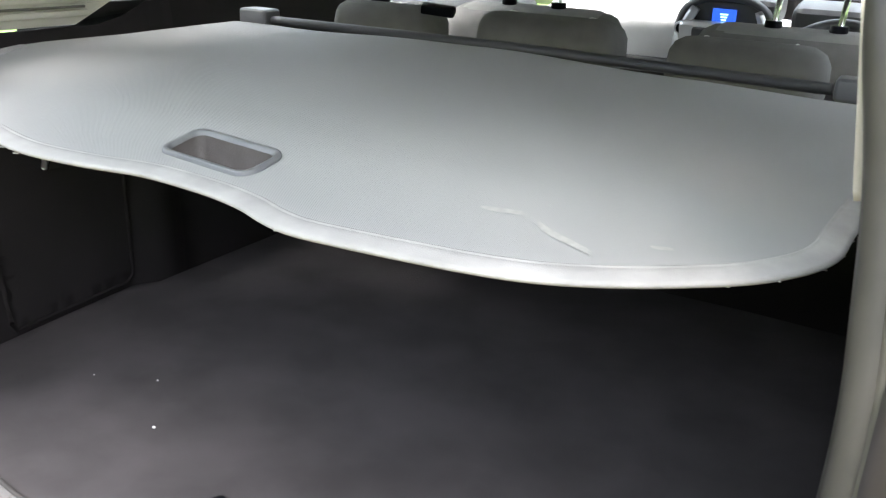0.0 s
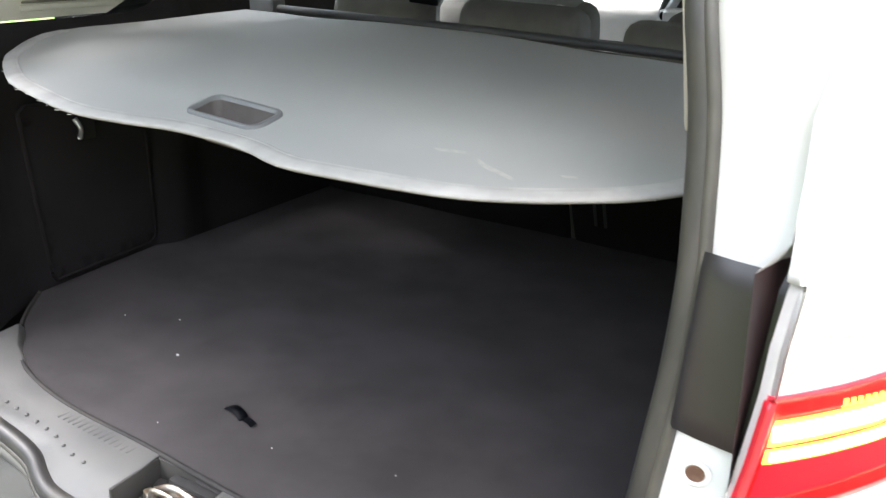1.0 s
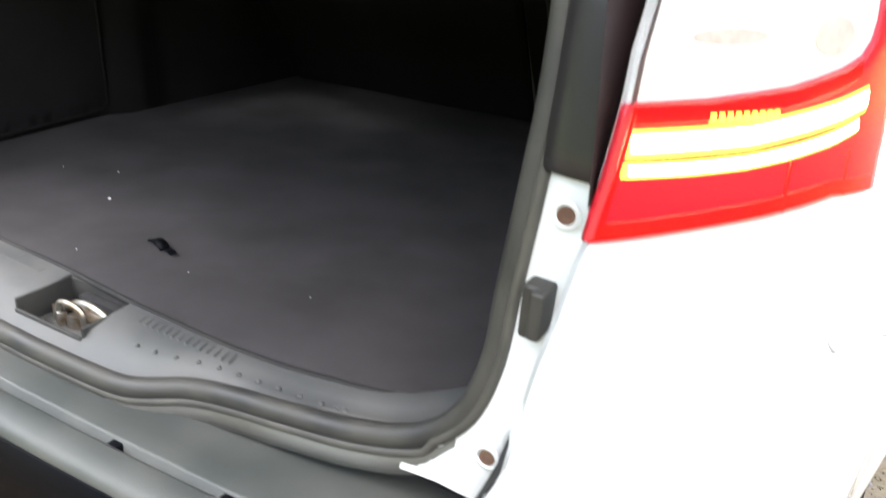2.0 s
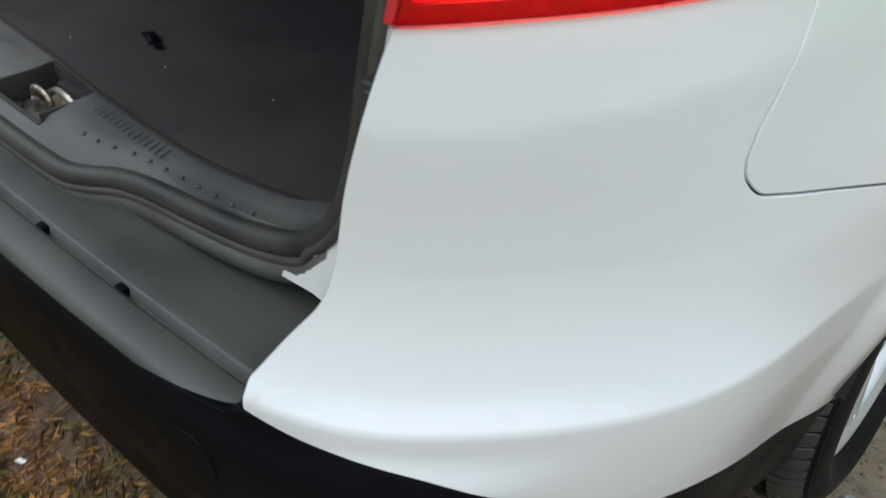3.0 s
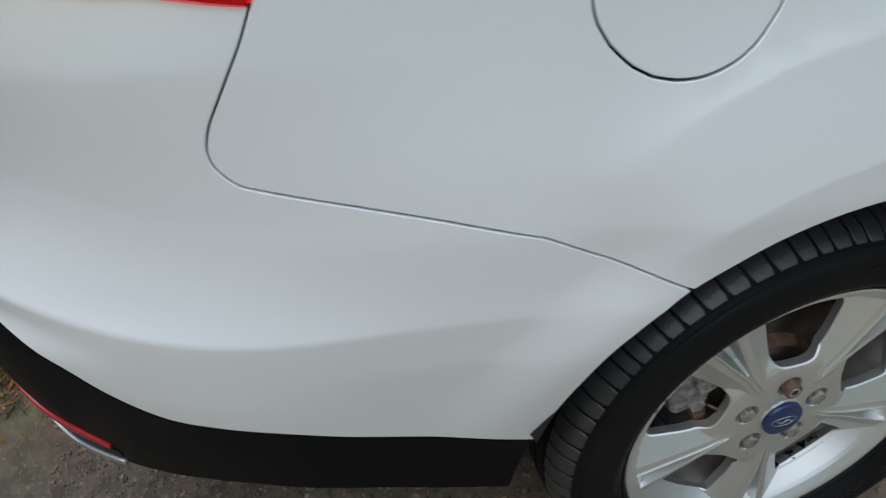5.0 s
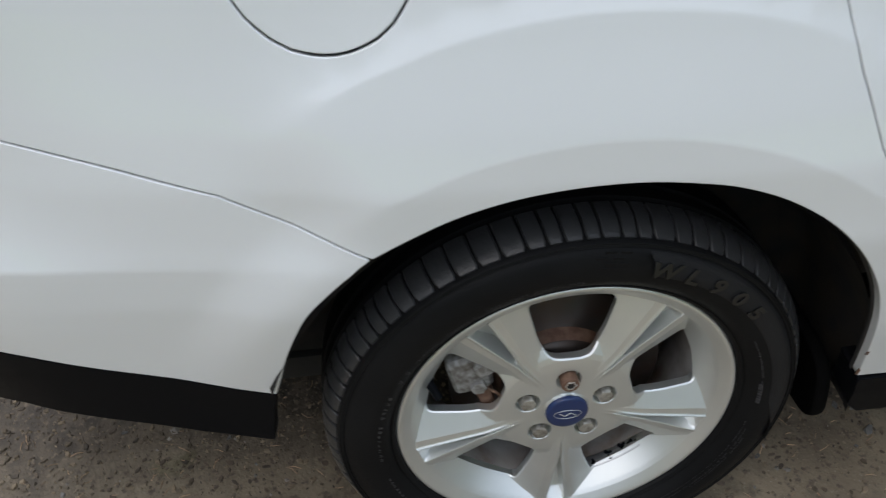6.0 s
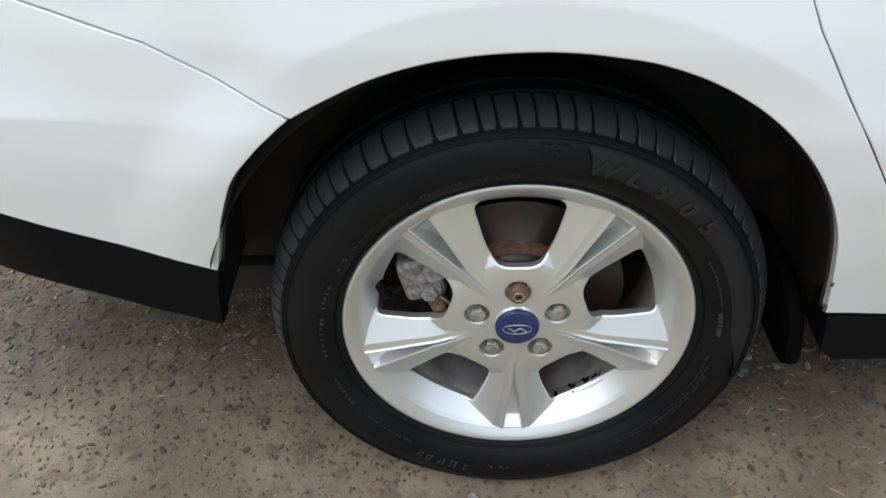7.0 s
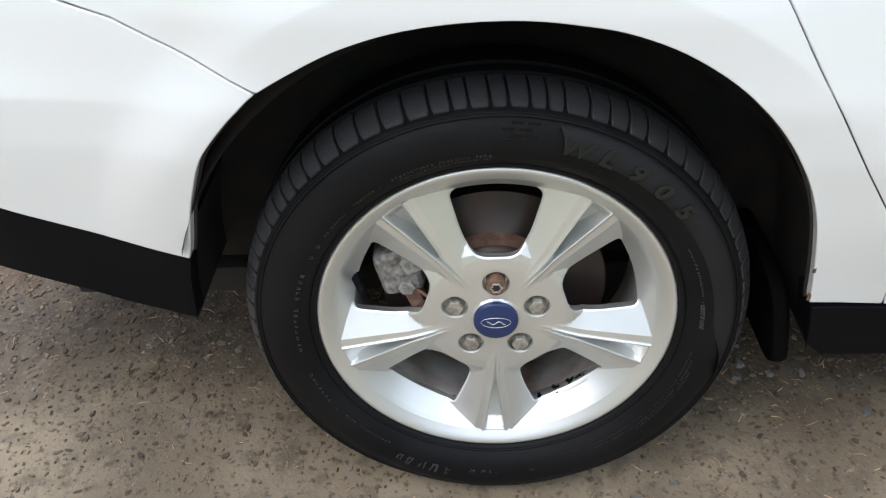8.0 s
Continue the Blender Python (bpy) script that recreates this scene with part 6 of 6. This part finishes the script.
def ground_z(x, y):
    z = 0.0
    for k, (fx, amp) in enumerate(((2.3, .006), (7, .004), (19, .0022), (43, .0012))):
        z += amp * noise.noise((x * fx + 3 * k, y * fx - k, .5))
    near = 1 - ease(.12, .5, math.hypot(max(0, abs(x - .83) - .08), y))
    litter = (1 - ease(-1.05, -.78, y)) * (1 - ease(.15, .42, x))
    z += litter * (.012 + .014 * noise.noise((x * 11, y * 11, 4)) + .008 * noise.noise((x * 31, y * 31, 2)))
    return z * (1 - .7 * near) - .004 * near


gx, gy = axis(-1.6, 2.2, .024, 90), axis(-2.2, 1.9, .024, 90)
verts = [(x, y, ground_z(x, y) if abs(x) < 8 and abs(y) < 8 else 0) for x in gx for y in gy]
n = len(gy)
faces = [(i * n + j, (i + 1) * n + j, (i + 1) * n + j + 1, i * n + j + 1) for i in range(len(gx) - 1) for j in range(n - 1)]


def ground_material():
    m = bpy.data.materials.new("mud_and_gravel")
    m.use_nodes = True
    t, b = m.node_tree, m.node_tree.nodes["Principled BSDF"]
    co = t.nodes.new("ShaderNodeTexCoord")

    def noise_at(scale, detail=6, lo=.35, hi=.65):
        nz, mr = t.nodes.new("ShaderNodeTexNoise"), t.nodes.new("ShaderNodeMapRange")
        nz.inputs["Scale"].default_value, nz.inputs["Detail"].default_value = scale, detail
        t.links.new(co.outputs["Object"], nz.inputs["Vector"])
        mr.inputs[1].default_value, mr.inputs[2].default_value = lo, hi
        t.links.new(nz.outputs[0], mr.inputs[0])
        return mr.outputs[0]

    def blend(fac, a, c):
        mx = t.nodes.new("ShaderNodeMixRGB")
        for sock, val in ((mx.inputs[0], fac), (mx.inputs[1], a), (mx.inputs[2], c)):
            if isinstance(val, tuple):
                sock.default_value = (*val, 1)
            else:
                t.links.new(val, sock)
        return mx.outputs[0]

    mud = blend(noise_at(5, 10, .38, .62), (.155, .122, .080), (.25, .203, .137))
    mud = blend(noise_at(24, 10, .52, .66), mud, (.135, .108, .072))
    mud = blend(noise_at(80, 8, .56, .70), mud, (.075, .057, .040))
    mud = blend(noise_at(260, 4, .64, .74), mud, (.30, .255, .195))
    humus_and_shade = blend(noise_at(30, 9, .40, .60), (.040, .030, .021), (.085, .066, .045))
    humus_and_shade = blend(noise_at(120, 6, .58, .70), humus_and_shade, (.16, .125, .085))
    moss = blend(noise_at(40, 6), (.06, .075, .018), (.12, .125, .03))
    mud = blend(noise_at(6, 9, .66, .78), mud, moss)
    sep = t.nodes.new("ShaderNodeSeparateXYZ")
    t.links.new(co.outputs["Object"], sep.inputs[0])

    def ramp(sock, lo, hi):
        mr = t.nodes.new("ShaderNodeMapRange")
        mr.inputs[1].default_value, mr.inputs[2].default_value = lo, hi
        t.links.new(sock, mr.inputs[0])
        return mr.outputs[0]

    def times(a, c):
        mt = t.nodes.new("ShaderNodeMath")
        mt.operation = "MULTIPLY"
        t.links.new(a, mt.inputs[0])
        t.links.new(c, mt.inputs[1])
        return mt.outputs[0]

    litter = blend(noise_at(17, 8), (.13, .06, .022), (.055, .035, .018))
    litter = blend(noise_at(5, 8, .52, .64), litter, moss)
    wob, sep2 = t.nodes.new("ShaderNodeTexNoise"), t.nodes.new("ShaderNodeSeparateXYZ")
    wob.inputs["Scale"].default_value, wob.inputs["Detail"].default_value = 4, 8
    t.links.new(co.outputs["Object"], wob.inputs["Vector"])
    shift = t.nodes.new("ShaderNodeVectorMath")
    shift.operation, shift.inputs[1].default_value, shift.inputs[2].default_value = "MULTIPLY_ADD", (.5, .5, 0), (-.25, -.25, 0)
    t.links.new(wob.outputs["Color"], shift.inputs[0])
    moved = t.nodes.new("ShaderNodeVectorMath")
    t.links.new(co.outputs["Object"], moved.inputs[0])
    t.links.new(shift.outputs[0], moved.inputs[1])
    t.links.new(moved.outputs[0], sep2.inputs[0])
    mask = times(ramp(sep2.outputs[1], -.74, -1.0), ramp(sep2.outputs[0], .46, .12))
    # loose humus the wheels have not pressed, darkened further for the car's shade
    mud = blend(ramp(sep2.outputs[0], .78, .54), mud, humus_and_shade)
    col = blend(mask, mud, litter)
    lawn = blend(noise_at(1.2), (.14, .24, .05), (.20, .32, .08))
    dist = t.nodes.new("ShaderNodeVectorMath")
    dist.operation = "LENGTH"
    t.links.new(co.outputs["Object"], dist.inputs[0])
    col = blend(ramp(dist.outputs["Value"], 5.0, 7.5), col, lawn)
    t.links.new(col, b.inputs["Base Color"])
    b.inputs["Roughness"].default_value = .72
    vor = t.nodes.new("ShaderNodeTexNoise")
    vor.inputs["Scale"].default_value, vor.inputs["Detail"].default_value = 130, 8
    t.links.new(co.outputs["Object"], vor.inputs["Vector"])
    bump = t.nodes.new("ShaderNodeBump")
    bump.inputs["Strength"].default_value, bump.inputs["Distance"].default_value = .5, .005
    t.links.new(vor.outputs[0], bump.inputs["Height"])
    t.links.new(bump.outputs[0], b.inputs["Normal"])
    return m


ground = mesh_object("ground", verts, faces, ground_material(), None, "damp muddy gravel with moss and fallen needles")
tagged(ground, "", "ground", "", "structure")


def scatter(name, label, category, count, shape, mat, where, seed, lift=0.0):
    """Many small loose pieces on the ground, in one mesh."""
    r = random.Random(seed)
    verts, faces = [], []
    for _ in range(count):
        x, y = where(r)
        v, f = shape(r)
        a, c = r.uniform(0, 6.28), len(verts)
        z = ground_z(x, y) + lift
        verts += [(x + p[0] * math.cos(a) - p[1] * math.sin(a), y + p[0] * math.sin(a) + p[1] * math.cos(a), z + p[2]) for p in v]
        faces += [tuple(i + c for i in q) for q in f]
    ob = mesh_object(name, verts, faces, mat, None, label, smooth=False)
    return tagged(ob, "", category, "", "stuff")


def stone(r):
    s = r.choice((.003, .004, .005, .006, .009))
    b = bmesh.new()
    bmesh.ops.create_icosphere(b, subdivisions=1, radius=s)
    k = (r.uniform(.7, 1.3), r.uniform(.6, 1.1), r.uniform(.4, .8))
    v = [(p.co.x * k[0] * r.uniform(.8, 1.2), p.co.y * k[1] * r.uniform(.8, 1.2), p.co.z * k[2]) for p in b.verts]
    f = [tuple(q.index for q in p.verts) for p in b.faces]
    b.free()
    return v, f


def crumb(r):
    s = r.choice((.0012, .0016, .002, .0026, .0038))
    v = [(s * r.uniform(.6, 1.3), 0, 0), (0, s * r.uniform(.6, 1.3), 0), (-s * r.uniform(.6, 1.3), 0, 0), (0, -s * r.uniform(.6, 1.3), 0), (s * r.uniform(-.3, .3), s * r.uniform(-.3, .3), s * r.uniform(.6, 1.1))]
    return v, [(0, 1, 4), (1, 2, 4), (2, 3, 4), (3, 0, 4)]


def tuft(r):
    """A few short blades of moss."""
    v, f = [], []
    for _ in range(9):
        x, y, s = r.gauss(0, .004), r.gauss(0, .004), r.uniform(.001, .0022)
        k = len(v)
        v += [(x - s, y, 0), (x + s, y, 0), (x + r.uniform(-s, s), y + r.uniform(-s, s), r.uniform(.002, .005)), (x, y + s, 0)]
        f += [(k, k + 1, k + 2), (k + 1, k + 3, k + 2), (k + 3, k, k + 2)]
    return v, f


def clod(r):
    """A flat lump of dark damp soil."""
    s, n = r.choice((.0025, .003, .004, .005, .008)), 5
    ring = [(s * r.uniform(.6, 1.2) * math.cos(k * 6.283 / n), s * r.uniform(.4, .8) * math.sin(k * 6.283 / n)) for k in range(n)]
    h = s * r.uniform(.25, .5)
    v = [(x, y, -.001) for x, y in ring] + [(x * .7, y * .7, h * r.uniform(.7, 1.1)) for x, y in ring]
    return v, [(k, (k + 1) % n, n + (k + 1) % n, n + k) for k in range(n)] + [tuple(range(n, 2 * n))]


def shaded_ground(r):
    while True:
        x, y = r.uniform(.3, 1.35), r.uniform(-1.0, .9)
        if r.random() < 1 - ease(.62, 1.15, x):
            return x, y


def needle(r):
    l, w, h, k = r.uniform(.003, .015), r.uniform(.0004, .0009), r.uniform(.001, .004), r.uniform(-.35, .35)
    v = [(-l, -w, .001), (-l, w, .001), (0, -w + l * k, h), (0, w + l * k, h), (l, 0, .001 + r.uniform(0, .004)), (0, l * k, h + .0012)]
    return v, [(0, 2, 5), (2, 4, 5), (0, 5, 1), (1, 5, 3), (3, 5, 4), (0, 1, 3, 2), (2, 3, 4)]


def frond(r):
    """A curled scrap of bracken or leaf."""
    l, w = r.uniform(.006, .021), r.uniform(.0006, .0019)
    tip, up = r.uniform(.0, .014), r.uniform(.0, .008)
    v = [(-l, 0, .001), (-l * .3, w, up), (-l * .3, -w, up * .4), (l * .4, w * .8, up + tip * .4), (l * .4, -w * .8, tip * .6), (l, 0, tip)]
    return v, [(0, 2, 1), (1, 2, 4, 3), (3, 4, 5)]


def open_ground(r):
    return r.uniform(-.2, 2.0), r.uniform(-1.6, 1.8)


def near_wheel(r):
    return r.uniform(.35, 1.35), r.uniform(-1.0, .8)


def litter_ground(r):
    while True:
        x, y = r.uniform(-1.7, .5), r.uniform(-2.3, -.80)
        far = math.hypot(x + .45, y + 1.25) + .35 * noise.noise((x * 3, y * 3, 8))
        if r.random() < 1 - ease(.55, 1.05, far) and r.random() < min(1 - max(0, x - .12) * 4.5, .15 + (-.80 - y) * 5):
            return x, y


def mossy_ground(r):
    """Patches of the littered ground."""
    while True:
        x, y = litter_ground(r)
        if noise.noise((x * 7, y * 7, 3)) > -.12:
            return x, y


def shard(r):
    """An angular broken stone lying half sunk."""
    s = r.choice((.006, .007, .009, .012, .015))
    n = r.choice((4, 5, 6))
    k = r.uniform(.5, .8)
    low = [(s * r.uniform(.7, 1.2) * math.cos(i * 6.283 / n), k * s * r.uniform(.7, 1.2) * math.sin(i * 6.283 / n), -.002) for i in range(n)]
    tilt = r.uniform(-.35, .35)
    top = [(x * r.uniform(.5, .8), y * r.uniform(.5, .8), s * r.uniform(.25, .45) + tilt * x) for x, y, _ in low]
    return low + top, [(i, (i + 1) % n, n + (i + 1) % n, n + i) for i in range(n)] + [tuple(range(n, 2 * n))]


def chip(r):
    """A thin dark flake of bark or leaf pressed into the mud."""
    s, n, k = r.choice((.002, .003, .003, .004, .005, .008)), 7, r.uniform(.35, .75)
    ring = [(s * r.uniform(.7, 1.15) * math.cos(i * 6.283 / n), k * s * r.uniform(.7, 1.15) * math.sin(i * 6.283 / n)) for i in range(n)]
    v = [(x, y, -.001) for x, y in ring] + [(x * .85, y * .85, .0016 + .12 * abs(x)) for x, y in ring]
    return v, [(i, (i + 1) % n, n + (i + 1) % n, n + i) for i in range(n)] + [tuple(range(n, 2 * n))]


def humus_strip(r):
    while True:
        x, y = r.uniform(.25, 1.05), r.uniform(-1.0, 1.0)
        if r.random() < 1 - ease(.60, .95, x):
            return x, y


def front_gravel(r):
    return r.uniform(.45, 1.3), r.uniform(.2, 1.0)


FLAKE = material("bark_flake", (.065, .050, .036), .8, spot=(.11, .082, .056), scale=50, island=.5)
SHARD = material("broken_stone", (.17, .165, .155), .7, spot=(.10, .095, .088), scale=60, island=.5, grain=.4)
STONE = material("pebble", (.21, .19, .165), .75, spot=(.14, .125, .105), scale=40, island=.45, grain=.4)
NEEDLE = material("fallen_needle", (.46, .32, .19), .7, spot=(.24, .14, .08), scale=30, island=.6)
LITTER = material("fallen_bracken", (.27, .138, .036), .75, spot=(.12, .058, .019), scale=30, island=.6)
MOSS = material("moss_tuft", (.10, .112, .022), .85, spot=(.046, .054, .013), scale=40, island=.5)
CRUMB = material("mud_crumb", (.175, .135, .088), .85, spot=(.105, .080, .052), scale=60, island=.5, grain=.5)
scatter("mud_crumbs", "small dark crumbs of damp soil", "soil", 9000, crumb, CRUMB, near_wheel, 11, -.0005)
scatter("mud_crumbs", "dark soil crumbs over open ground", "soil", 3500, crumb, CRUMB, open_ground, 12, -.0005)
scatter("mud_clods", "flat dark lumps of damp soil beside the car", "soil", 420, clod, CRUMB, shaded_ground, 13)
scatter("bark_flakes", "thin dark flakes of bark pressed into the mud", "bark", 60, chip, FLAKE, near_wheel, 14)
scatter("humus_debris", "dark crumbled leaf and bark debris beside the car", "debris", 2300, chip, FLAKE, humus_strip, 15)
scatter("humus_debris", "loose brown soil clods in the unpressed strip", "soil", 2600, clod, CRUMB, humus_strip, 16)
scatter("broken_stones", "angular grey stones half sunk in the gravel", "stones", 90, shard, SHARD, front_gravel, 17)
scatter("broken_stones", "few angular stones on the pressed mud", "stones", 45, shard, SHARD, near_wheel, 18)
scatter("pebbles", "scattered grey brown pebbles pressed into mud", "pebbles", 260, stone, STONE, near_wheel, 1, -.002)
scatter("pebbles", "small stones on open muddy ground", "pebbles", 260, stone, STONE, open_ground, 2, -.002)
scatter("needles", "fallen orange brown conifer needles on the mud", "needles", 760, needle, NEEDLE, near_wheel, 3)
scatter("needles", "brown needles over open ground", "needles", 500, needle, NEEDLE, open_ground, 4)
scatter("bracken_litter", "orange brown dead bracken and leaf litter", "leaf litter", 26000, frond, LITTER, litter_ground, 5, .002)
scatter("moss", "green moss tufts among the litter", "moss", 14000, frond, MOSS, mossy_ground, 6, .002)
v, f = sheet([[(-.081 + a, -.954 + b + .2 * a, .034 + .004 * math.sin(90 * a)) for b in (-.0045, 0, .0045)] for a in np.linspace(-.011, .011, 6)])
tagged(mesh_object("paper_scrap", v, f, PALE, None, "small white scrap lying on orange leaf litter"), "", "scrap")
scatter("moss", "sparse moss tufts on the gravel", "moss", 260, tuft, MOSS, open_ground, 7)


# ---- distance: a dark ring, added to darken reflections and light near the horizon ----
rnd = random.Random(12)
rows = []
for k in range(181):
    a = 2 * math.pi * k / 180
    r = 17 + 2.2 * noise.noise((3 * math.cos(a), 3 * math.sin(a), 0))
    top = 5.6 + 1.6 * noise.noise((9 * math.cos(a), 9 * math.sin(a), 2)) + .7 * noise.noise((31 * math.cos(a), 31 * math.sin(a), 5))
    rows.append([(r * math.cos(a) * (1 + .03 * noise.noise((8 * a, z, 1))), r * math.sin(a) * (1 + .03 * noise.noise((8 * a, z, 7))), z) for z in np.linspace(-.2, top, 14)])
v, f = sheet(rows)
belt = mesh_object("backdrop", v, f, material("ring_green", (.035, .05, .018), .9, spot=(.075, .10, .035), scale=1.3, grain=1.0, grain_scale=6, detail=12), None, "dark green ring added to darken reflections and side light")
tagged(belt, "", "trees", "", "structure")
